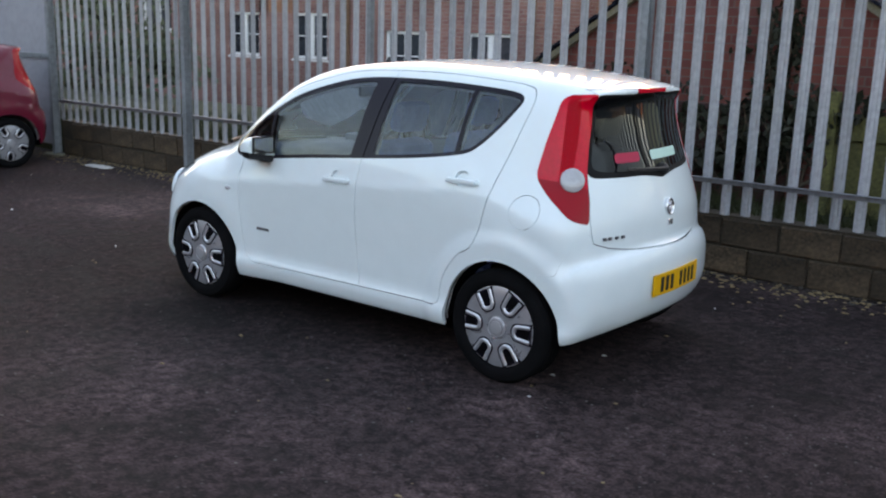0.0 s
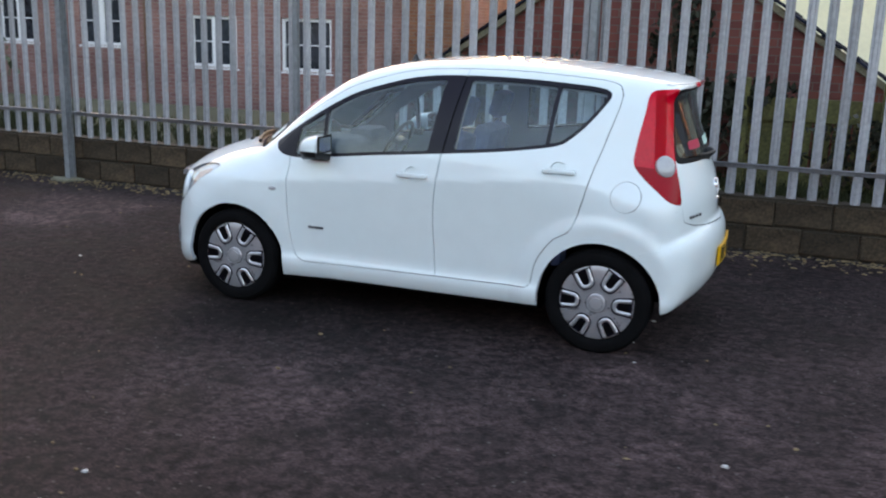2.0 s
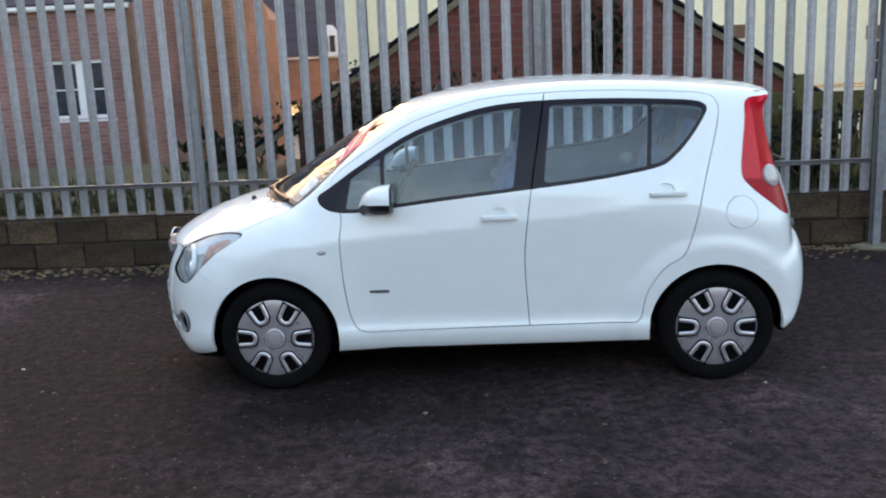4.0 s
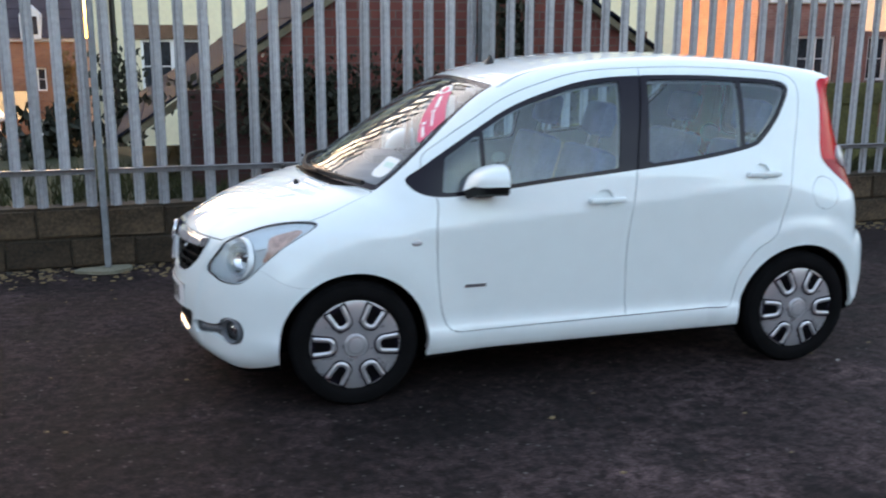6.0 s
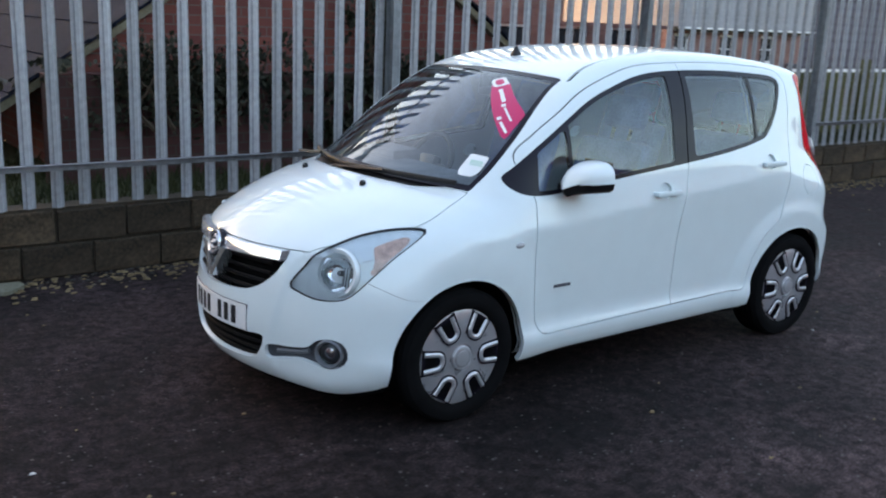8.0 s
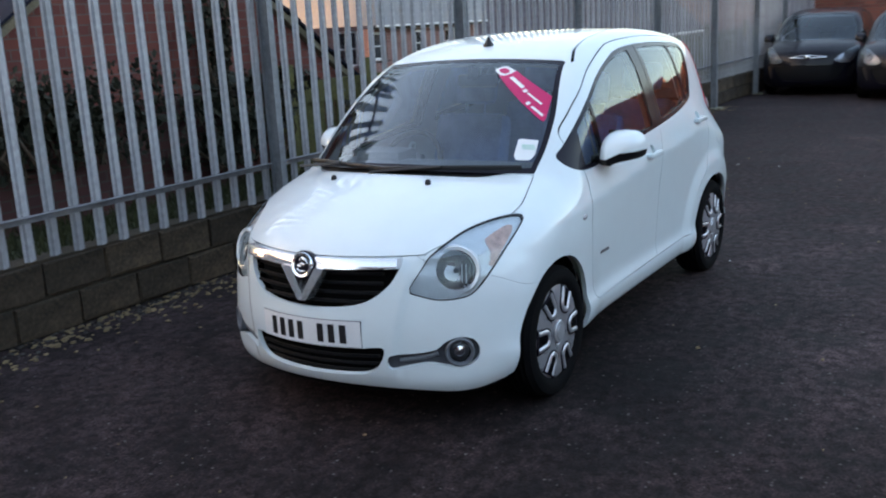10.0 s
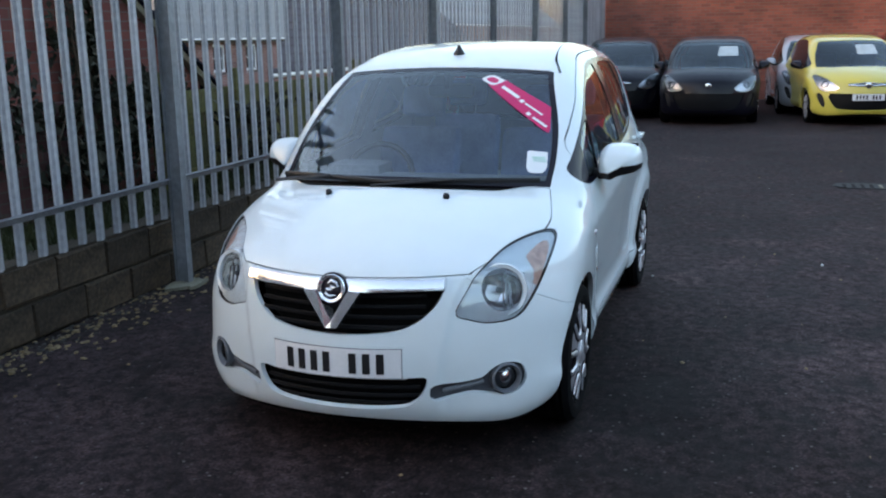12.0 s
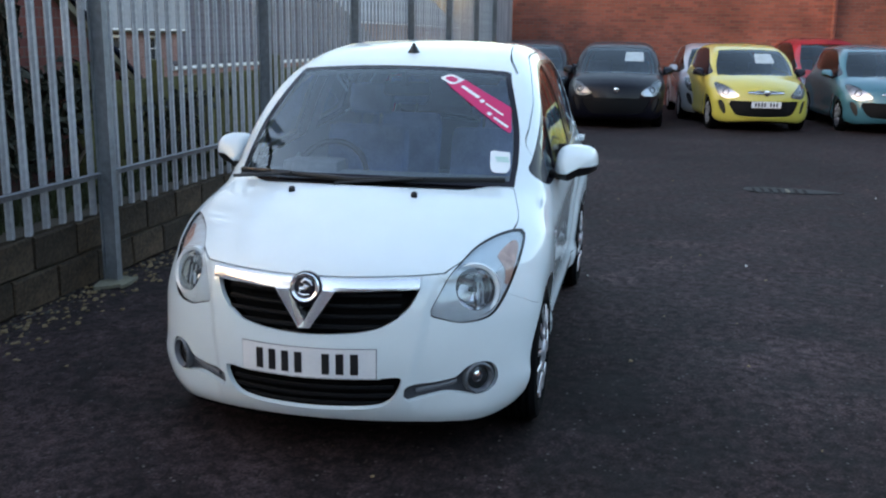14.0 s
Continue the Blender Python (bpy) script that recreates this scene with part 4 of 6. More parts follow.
def main_car(m):
    car = thing("car", "small white five-door hatchback parked beside a steel palisade fence", "car", m=m)
    sk = build_skin(.0225)
    # painted panels
    emit(sk, "body", "body_shell", WHITE_PAINT, car, skirt=.022)
    emit(sk, "bonnet", "bonnet", WHITE_PAINT, car, skirt=.018)
    emit(sk, "tailgate", "tailgate", WHITE_PAINT, car, skirt=.018)
    emit(sk, "bumper_front", "front_bumper", WHITE_PAINT, car, skirt=.02)
    emit(sk, "bumper_rear", "rear_bumper", WHITE_PAINT, car, skirt=.02)
    emit(sk, "fuel_flap", "fuel_flap", WHITE_PAINT, car, skirt=.012)
    doors = {}
    for side in (1, -1):
        for kind in ("door_front", "door_rear"):
            doors[kind, side] = emit(sk, kind, kind, WHITE_PAINT, car, side, skirt=.02)
    gaps = sorted({t for t in sk.tag if str(t).startswith("gap_")})
    emit(sk, gaps, "panel_seal", DARK_GAP, car, offset=-.014, label="dark rubber seals between the panels")
    emit(sk, "underside", "underbody", DARK_GAP, car, label="dark underbody")
    # glazing
    for side in (1, -1):
        emit(sk, "surround", "window_surround", BLACK_GLOSS, car, side, offset=-.002, skirt=.02, label="gloss black window surround and pillar")
        for tag in ("pane_quarter", "pane_front", "pane_rear", "pane_back"):
            emit(sk, tag, "side_window", SIDE_GLASS, car, side, offset=-.006)
    emit(sk, "screen_edge", "windscreen_border", BLACK_GLOSS, car, offset=-.002, skirt=.012)
    emit(sk, "screen", "windscreen", GLASS, car, offset=-.003, label="raked tinted windscreen")
    emit(sk, "scuttle", "scuttle_panel", BLACK_TRIM, car, offset=-.012, skirt=.02)
    emit(sk, "rear_edge", "rear_window_border", GRILLE_BLACK, car, offset=-.002, skirt=.012)
    emit(sk, "rear_pane", "rear_window", REAR_GLASS, car, offset=-.003)
    # lamps
    for side in (1, -1):
        lamp = emit(sk, ["headlamp", "headlamp_bowl", "headlamp_amber"], "headlamp", CLEAR, car, side, offset=-.001, label="clear headlamp with chrome reflector")
        emit(sk, "headlamp", "housing", HOUSING, lamp, side, offset=-.013, skirt=.04)
        emit(sk, ["headlamp", "headlamp_bowl", "headlamp_amber"], "reflector_wall", HOUSING, lamp, side, offset=-.078, skirt=-.074)
        emit(sk, "headlamp_amber", "turn_lamp", AMBER, lamp, side, offset=-.011, skirt=.02, label="amber turn lamp lens")
        emit(sk, "headlamp_rim", "seal", BLACK_TRIM, lamp, side, offset=-.002, skirt=.012)
        p, n = on_skin(1.69, .594 * side, .694)
        axis = (n * 1.3 + Vector((1, .12 * side, 0))).normalized()
        m, r = Matrix.Translation(p - n * .036) @ axis.to_track_quat("Y", "Z").to_matrix().to_4x4(), .088
        part("main_reflector", _turned(lathe([(r * 1.02, -.010), (r * 1.05, .010), (r, .016), (r * .95, .006), (r * .80, -.020), (r * .50, -.038), (r * .18, -.044), (.001, -.044)], 40, False), m), LAMP_BOWL, lamp, smooth=40)
        part("bezel", _turned(lathe([(r * .94, .000), (r * .97, .020), (r * 1.12, .024), (r * 1.20, .012), (r * 1.17, -.008)], 44, False), m), LAMP_WHITE, lamp, "bright bezel ring", smooth=40)
        part("bulb_shield", _turned(lathe([(.001, -.036), (r * .14, -.036), (r * .14, -.008), (r * .11, -.002), (r * .07, -.004), (.001, -.002)], 20), m), FOG_GREY, lamp, "grey bulb shield", smooth=40)
        p2, n2 = on_skin(1.60, .683 * side, .757)
        part("divider", _turned(box((-.024, -.006, -.004), (.024, .004, .004), .002), Matrix.Translation(p2 - n2 * .010) @ n2.to_track_quat("Y", "Z").to_matrix().to_4x4() @ Matrix.Rotation(radians(18 * side), 4, "Y")), LAMP_WHITE, lamp)
        for k in range(5):
            part("reflector_rib", box((-.0018, 0, -r * .62), (.0018, .006, r * .28), .001, m @ Matrix.Translation(((.014 + .009 * k) * -side, -.024 + .003 * k, 0))), HOUSING if k % 2 else FOG_GREY, lamp)
        tail = emit(sk, "taillamp", "tail_lamp", RED_LENS, car, side, offset=.003, skirt=.03, label="tall red tail lamp with a round clear lens")
        bm = _turned(lathe([(.060, -.03), (.060, .006), (.053, .011), (.03, .016), (.001, .018)], 36), mounted(-1.468, .632 * side, 1.064, .004))
        emit(sk, "taillamp_stripe", "centre_lens", MID_RED_LENS, tail, side, offset=.003, label="darker red centre strip")
        emit(sk, "taillamp_low", "lower_lens", DARK_RED_LENS, tail, side, offset=.002, skirt=.03, label="dark red lower lens")
        part("reversing_lens", bm, REVERSING, tail, "round clear reversing lens", smooth=40)
    # grilles
    for tag, name, rows, depth in (("grille", "upper_grille", (.575, .612, .650, .688), .05), ("grille_low", "lower_grille", (.275, .308, .342), .04)):
        g = emit(sk, tag, name, DARK_GAP, car, offset=-depth, label="black slatted grille")
        for z in rows:
            half = .335 if name == "upper_grille" else .315
            half *= 1 - max(0, (.62 - z) * 2.0 if name == "upper_grille" else (.31 - z) * 3)
            pts = []
            for k in range(17):
                y = -half + 2 * half * k / 16
                x0 = float(knots(np.array([z]), [(.2, 1.90), (.30, 1.955), (.42, 1.97), (.54, 1.962), (.65, 1.942), (.735, 1.912)])[0])
                pts.append((x0 - .60 * y * y - .022, y, z))
            part("slat", tube(pts, .008, 6), GRILLE_BLACK, g, smooth=60)
    # chrome bar, V and round badge
    for side in (1, -1):
        bm = bmesh.new()
        rows = []
        for k in range(13):
            y = .045 + (.403 - .045) * k / 12
            x0 = 1.925 - .60 * y * y
            low = .714 - .010 * (1 - (k / 12))
            rows.append([bm.verts.new((x0 + dx, y * side, z)) for dx, z in ((-.03, .756), (.004, .756), (.010, .750), (.020, low + .006), (.014, low), (-.03, low))])
        for a, b in zip(rows, rows[1:]):
            for k in range(6):
                bm.faces.new((a[k], a[(k + 1) % 6], b[(k + 1) % 6], b[k]))
        bm.faces.new(rows[0])
        bm.faces.new(rows[-1])
        bmesh.ops.recalc_face_normals(bm, faces=bm.faces)
        part("chrome_bar", bm, SATIN_CHROME, car, "chrome grille bar", smooth=40)
        bm = bmesh.new()
        arm = [(.114, .716), (.022, .578), (0, .578), (0, .604), (.064, .716)]
        front_ring = [bm.verts.new((1.952 + (.716 - z) * .13 + (.010 if 0 < k < 3 else .006), y * side, z)) for k, (y, z) in enumerate(arm)]
        back_ring = [bm.verts.new((1.915, y * side, z)) for y, z in arm]
        bm.faces.new(front_ring)
        for k in range(5):
            bm.faces.new((front_ring[k], front_ring[(k + 1) % 5], back_ring[(k + 1) % 5], back_ring[k]))
        bmesh.ops.recalc_face_normals(bm, faces=bm.faces)
        part("chrome_v", bm, SATIN_CHROME, car, "chrome V below the badge")
    badge_turn = Matrix.Translation((1.944, 0, .722)) @ Matrix.Rotation(radians(-14), 4, "Y") @ Matrix.Rotation(radians(-90), 4, "Z")
    def badge(m, r, name, label):
        b = part(name, _turned(lathe([(r * 1.2, -.02), (r * 1.2, .004), (r * 1.1, .008), (.001, .008)], 40), m), BLACK_GLOSS, car, label, smooth=40)
        part("ring", _turned(lathe([(r * 1.06, .004), (r * 1.06, .014), (r, .018), (r * .80, .015), (r * .76, .004)], 40), m), SATIN_CHROME, b, smooth=40)
        swoosh = [(-.42, .10), (-.28, .36), (.02, .46), (.20, .30), (.05, .12), (-.20, .06), (-.02, -.10), (.30, -.06), (.40, -.28), (.12, -.44), (-.30, -.38)]
        part("emblem", _turned(tube([(u * r * 1.25, .010, v * r * 1.25) for u, v in swoosh], [r * q for q in (.06, .12, .17, .16, .14, .18, .19, .17, .13, .11, .06)], 8), m), SATIN_CHROME, b, "curled chrome emblem", smooth=60)
        return b
    badge(badge_turn, .051, "badge", "round chrome badge on black")
    rear_turn = Matrix.Translation((-1.703, 0, .895)) @ Matrix.Rotation(radians(8), 4, "Y") @ Matrix.Rotation(radians(90), 4, "Z")
    rb = part("badge", _turned(lathe([(.045, -.012), (.045, .006), (.040, .009), (.034, .007), (.032, .004), (.001, .004)], 40), rear_turn), SATIN_CHROME, car, "round chrome badge", smooth=40)
    swoosh = [(-.014, .006), (-.004, .018), (.010, .012), (-.004, .002), (.012, -.006), (.006, -.018), (-.012, -.014)]
    part("emblem", _turned(tube([(u, .006, v) for u, v in swoosh], [.002, .004, .005, .005, .006, .004, .002], 8), rear_turn), CHROME, rb, smooth=60)
    part("tailgate_button", _turned(rounded((-.020, -.006, -.016), (.020, .012, .016), .006), Matrix.Translation((-1.709, 0, .815)) @ Matrix.Rotation(radians(90), 4, "Z")), SATIN_CHROME, car, "small chrome tailgate button", smooth=50)
    # fog lamps
    for side in (1, -1):
        fog = emit(sk, "fog_recess", "fog_lamp", FOG_GREY, car, side, offset=-.021, label="fog lamp in a grey plastic recess")
        m2 = Matrix.Translation((1.728, .612 * side, .352)) @ Matrix.Rotation(radians(-90 + 38 * side), 4, "Z")
        part("bezel", _turned(lathe([(.062, -.03), (.062, .004), (.056, .010), (.049, -.002), (.046, -.014)], 36, False), m2), FOG_RING, fog, "mid grey bezel", smooth=40)
        part("lamp_bowl", _turned(lathe([(.048, -.010), (.040, -.020), (.02, -.026), (.001, -.026)], 28, False), m2), REFLECTOR, fog, smooth=40)
        part("lens", _turned(lathe([(.047, -.010), (.04, -.001), (.02, .004), (.001, .005)], 28, False), m2), CLEAR, fog, smooth=40)
        part("bulb", _turned(lathe([(.026, -.024), (.022, -.012), (.008, -.006), (.001, -.005)], 18), m2), REFLECTOR, fog, smooth=40)
        rail = [on_skin(1.80, y * side, z) for y, z in ((.372, .330), (.42, .333), (.47, .337), (.52, .343), (.55, .350))]
        part("recess_rail", tube([p - n * .014 for p, n in rail], .0095, 8), FOG_RING, fog, "mid grey rail", smooth=60)
    # number plates
    part("plate_plinth", bent_box(1.950, 1.966, -.275, .275, .382, .512, -.60), WHITE_PAINT, car, "raised plinth behind the front plate")
    part("plate_backing", bent_box(1.962, 1.971, -.2625, .2625, .3855, .5012, -.61), GREY_PLASTIC, car, "thin grey backing of the front plate")
    front = part("number_plate", bent_box(1.964, 1.974, -.26, .26, .388, .499, -.61), PLATE_WHITE, car, "white front number plate")
    plate_bars(front, 8, 1.974, .443, .42, .079, 1, bend=-.61)
    back = part("number_plate", bent_box(-1.788, -1.778, -.26, .26, .462, .573, .20), PLATE_YELLOW, car, "yellow rear number plate")
    plate_bars(back, 8, -1.788, .517, .42, .079, -1, bend=.20)
    # wheels, arch liners and floor pan
    for x in (1.18, -1.18):
        for side in (1, -1):
            wheel(car, (x, .712 * side, .297), side)
            bm = bmesh.new()
            rows = []
            for k in range(25):
                a = math.pi * 1.04 * k / 24 - .02 * math.pi
                rows.append([bm.verts.new((x + .36 * math.cos(a), side * y, .285 + .362 * math.sin(a))) for y in (.765, .50)])
            for a, b in zip(rows, rows[1:]):
                bm.faces.new((a[0], b[0], b[1], a[1]))
            bm.faces.new([r[1] for r in rows])
            part("arch_liner", bm, DARK_GAP, car)
    # cabin
    emit(sk, ["body", "door_front", "door_rear", "tailgate", "surround", *gaps], "cabin_lining", HEADLINER, car, offset=-.045, flip=True, label="grey cabin lining")
    part("cabin_floor", box((-.78, -.68, .30), (.78, .68, .34)), INTERIOR, car)
    part("boot_floor", box((-1.45, -.48, .35), (-.78, .48, .39)), INTERIOR, car)
    part("bulkhead", box((1.13, -.40, .30), (1.17, .40, .95)), INTERIOR, car)
    bm = prism([(1.17, .975), (.78, 1.00), (.70, .96), (.70, .80), (.86, .62), (1.14, .60)], 1.32, Matrix.Translation((0, -.66, 0)), .02)
    for v in bm.verts:
        v.co.y *= 1 - .42 * max(0, v.co.x - .78) / .4
    dash = part("dashboard", bm, INTERIOR, car, "dark dashboard", smooth=40)
    part("binnacle", box((.70, -.50, .96), (.88, -.22, 1.045), .03), INTERIOR, dash, smooth=50)
    for x, ys in ((.08, (-.36, .36)), (-.82, (-.36, .36))):
        for y in ys:
            seat(car, x, y)
    steer = new("steering_wheel")
    steer.empty_display_size = .05
    steer.parent = car
    ring = [Vector((0, .185 * math.cos(2 * math.pi * k / 28), .185 * math.sin(2 * math.pi * k / 28))) for k in range(29)]
    sm = Matrix.Translation((.56, -.36, .93)) @ Matrix.Rotation(radians(-28), 4, "Y")
    part("rim", _turned(tube(ring, .016, 8), sm), BLACK_TRIM, steer, smooth=60)
    part("hub", box((-.03, -.075, -.06), (.03, .075, .06), .025, sm), GREY_PLASTIC, steer, smooth=50)
    for a in (0, 180, 270):
        part("spoke", box((-.01, .06, -.02), (.01, .18, .02), .006, sm @ Matrix.Rotation(radians(a), 4, "X")), GREY_PLASTIC, steer)
    rv = part("rear_view_mirror", box((.40, -.12, 1.33), (.43, .12, 1.40), .02), GREY_PLASTIC, car, "interior mirror", smooth=50)
    part("stalk", box((.42, -.012, 1.38), (.50, .012, 1.45)), BLACK_TRIM, rv)
    # door furniture
    for side in (1, -1):
        for kind, x, z in (("door_front", -.045, .925), ("door_rear", -.915, 1.018)):
            y = float(half_width(np.array([x]), np.array([z]))[0]) - .004
            h = new("handle")
            h.empty_display_size = .03
            h.parent = doors[kind, side]
            lo, hi = sorted((side * (y + .016), side * (y + .036)))
            part("grip", box((x - .10, lo, z - .014), (x + .085, hi, z + .014), .011), WHITE_PAINT, h, smooth=50)
            for dx in (-.088, .070):
                lo, hi = sorted((side * (y - .012), side * (y + .024)))
                part("mount", box((x + dx - .014, lo, z - .011), (x + dx + .014, hi, z + .011), .006), WHITE_PAINT, h)
            emit(sk, "cup_" + kind, "cup", WHITE_PAINT, h, side, offset=-.017, label="recessed grip cup")
        mirror(car, side, WHITE_PAINT)
        y = float(half_width(np.array([.896]), np.array([.772]))[0])
        part("side_repeater", _turned(lathe([(.001, -.006), (.026, -.004), (.026, .001), (.018, .006), (.001, .008)], 24), mounted(.890, y * side, .765) @ Matrix.Diagonal((1, 1, .5, 1))), REVERSING, car, "clear oval side indicator", smooth=50)
        y = float(half_width(np.array([.597]), np.array([.54]))[0])
        lo, hi = sorted((side * (y - .006), side * (y + .003)))
        part("side_badge", box((.545, lo, .532), (.650, hi, .547), .001), GREY_PLASTIC, car, "small dark trim badge")
    # wipers, washer jets, aerial
    for y0, y1 in ((-.05, .60), (-.60, -.02)):
        w = new("wiper")
        w.empty_display_size = .05
        w.parent = car
        pts = [(1.278 - .50 * y * y, y, 1.022 + .010 * math.sin(math.pi * k / 8)) for k in range(9) for y in [y0 + (y1 - y0) * k / 8]]
        part("blade", tube(pts, .013, 6), BLACK_TRIM, w, smooth=60)
        part("arm", tube([(1.31 - .5 * y0 * y0 * .5, y0 * .9 - .05, 1.010), (1.292 - .4 * ((y0 + y1) / 2) ** 2, (y0 + y1) / 2, 1.040)], .008, 6), BLACK_TRIM, w, smooth=60)
    for y in (-.265, .265):
        part("washer_jet", _turned(lathe([(.014, -.01), (.014, .006), (.009, .014), (.001, .016)], 14), Matrix.Translation((1.365, y, .984)) @ Matrix.Rotation(radians(90), 4, "X")), BLACK_TRIM, car)
    part("aerial", _turned(lathe([(.030, -.012), (.030, .004), (.022, .016), (.012, .034), (.007, .046), (.001, .048)], 24), Matrix.Translation((.278, 0, 1.541)) @ Matrix.Rotation(radians(90), 4, "X")), BLACK_TRIM, car, "black roof aerial", smooth=50)
    # tail end: high brake lamp, wiper, lettering bar, reflectors
    part("high_brake_lamp", box((-1.562, -.15, 1.478), (-1.53, .15, 1.502), .006), RED_LENS, car, "red high-level brake lamp", smooth=50)
    w = new("rear_wiper")
    w.empty_display_size = .05
    w.parent = car
    part("pivot", _turned(lathe([(.028, 0), (.028, .03), (.015, .045), (.001, .046)], 20), Matrix.Translation((-1.62, -.02, 1.09)) @ Matrix.Rotation(radians(90), 4, "Z")), BLACK_TRIM, w, smooth=40)
    part("arm", tube([(-1.665, -.02, 1.09), (-1.655, .16, 1.10), (-1.625, .36, 1.115)], [.012, .009, .006], 8), BLACK_TRIM, w, smooth=60)
    for y0 in (.43, .475, .52, .555):
        x0 = -1.716 + .28 * y0 * y0
        part("lettering", box((x0 - .004, y0 - .013, .780), (x0 + .006, y0 + .010, .794)), GREY_PLASTIC, car, "small grey lettering bar")
    for k in range(2):
        y0, y1 = ((.175, .375), (-.27, .07))[k]
        keep = Skin(sk.V, sk.N, sk.T)
        keep.tag = sk.tag.copy()
        c = np.array([(y0, 1.138), (y1, 1.138), (y1, 1.186), (y0, 1.186)])
        yz = np.stack([keep.V[:, 1], keep.V[:, 2]], 1)
        keep.cut(outline_distance(yz, c), "rear_pane", "note", None)
        emit(keep, "note", "window_sticker", RED_STICKER if k == 0 else PALE_GREEN, car, offset=.0005, label="small red sticker on the rear window" if k == 0 else "pale green sticker on the rear window")
    # stickers on the windscreen
    def on_screen(corners, name, mat, label, lift=.0006, parent=None):
        keep = Skin(sk.V, sk.N, sk.T)
        keep.tag = sk.tag.copy()
        keep.cut(outline_distance(np.stack([keep.V[:, 1], keep.V[:, 2]], 1), np.array(corners, float)), "screen", "note", None)
        return emit(keep, "note", name, mat, parent or car, offset=lift, label=label)
    def print_bar(p, q, height, mat, parent, label=""):
        """A flat printed bar lying on the body's skin from p to q."""
        (a, n), (b, _) = on_skin(*p), on_skin(*q)
        along = (b - a).normalized()
        up = along.cross(n).normalized()
        half = (b - a).length / 2
        m = Matrix((along, n, up)).transposed().to_4x4()
        m.translation = (a + b) / 2 + n * .0016
        part("lettering", box((-half, 0, -height / 2), (half, .0008, height / 2), 0, m), mat, parent, label)

    band = on_screen([(.240, 1.412), (.325, 1.424), (.532, 1.322), (.567, 1.302), (.589, 1.196), (.568, 1.203)], "windscreen_band", PINK, "pink diagonal sales sticker")
    for p, q, h in (((.640, .322, 1.397), (.692, .414, 1.346), .020), ((.704, .424, 1.340), (.715, .440, 1.330), .022), ((.718, .450, 1.325), (.748, .538, 1.270), .011),
                    ((.764, .468, 1.282), (.772, .484, 1.272), .022), ((.778, .498, 1.261), (.800, .568, 1.222), .014)):
        print_bar(p, q, h, PALE, band, "white lettering bar")
    on_screen([(.203, 1.429), (.250, 1.449), (.332, 1.419), (.274, 1.399)], "emblem", PALE, "white outlined emblem", .0012, band)
    on_screen([(.226, 1.428), (.252, 1.439), (.308, 1.419), (.274, 1.408)], "emblem_centre", PINK, "", .0018, band)
    note = on_screen([(.514, 1.133), (.598, 1.121), (.609, 1.058), (.595, 1.041), (.541, 1.046), (.526, 1.066)], "windscreen_notice", PALE, "white and green paper notice")
    for z in (1.096, 1.082, 1.066):
        print_bar((.965, .535, z), (.935, .585, z - .006), .007, PALE_GREEN, note)
    return car


def _turned(bm, m):
    bmesh.ops.transform(bm, matrix=m, verts=bm.verts)
    return bm

# ---------------------------------------------------------------- setting


def sheet(name, x0, x1, y0, y1, z, mat, n=1, kind="structure", label="", category="", rough=0.0):
    bm = bmesh.new()
    bmesh.ops.create_grid(bm, x_segments=n, y_segments=n, size=0.5, matrix=Matrix.Translation(((x0 + x1) / 2, (y0 + y1) / 2, z)) @ Matrix.Diagonal((x1 - x0, y1 - y0, 1, 1)))
    ob = part(name, bm, mat)
    return tagged(ob, label, category, "", kind)


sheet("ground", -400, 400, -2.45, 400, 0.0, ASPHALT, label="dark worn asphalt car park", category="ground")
tagged(part("terrace_ground", box((-60, -6.2, -4.2), (60, -2.50, .43)), GRASS), "rough grass bank above the low wall", "ground", "", "structure")

sheet("ground_low", -400, 400, -400, -2.45, -4.0, GRASS, label="lower ground falling away behind the fence", category="ground")

# low wall of concrete blocks under the fence
WALL_Y = -2.32
wall_low = tagged(part("wall_low", box((-19.8, WALL_Y - .19, 0), (8.05, WALL_Y - .012, .452)), MORTAR), "low mossy concrete block wall", "wall", "", "structure")


def block_meshes():
    out = []
    for k in range(4):
        bm = box((-.215, -.03, -.1), (.215, .012, .1), .012)
        for v in bm.verts:
            v.co += Vector([random.uniform(-.004, .004) for _ in range(3)])
        me = bpy.data.meshes.new("block")
        bm.to_mesh(me)
        bm.free()
        me.materials.append(BLOCK)
        out.append(me)
    return out


# palisade fence
POSTS = [7.98, 5.21, 2.43, -.41, -3.14, -5.92, -8.7, -11.48, -14.26, -16.6]
FY = -2.255
fence = thing("palisade_fence", "tall galvanised steel palisade fence with W-section pales", "fence", kind="structure")


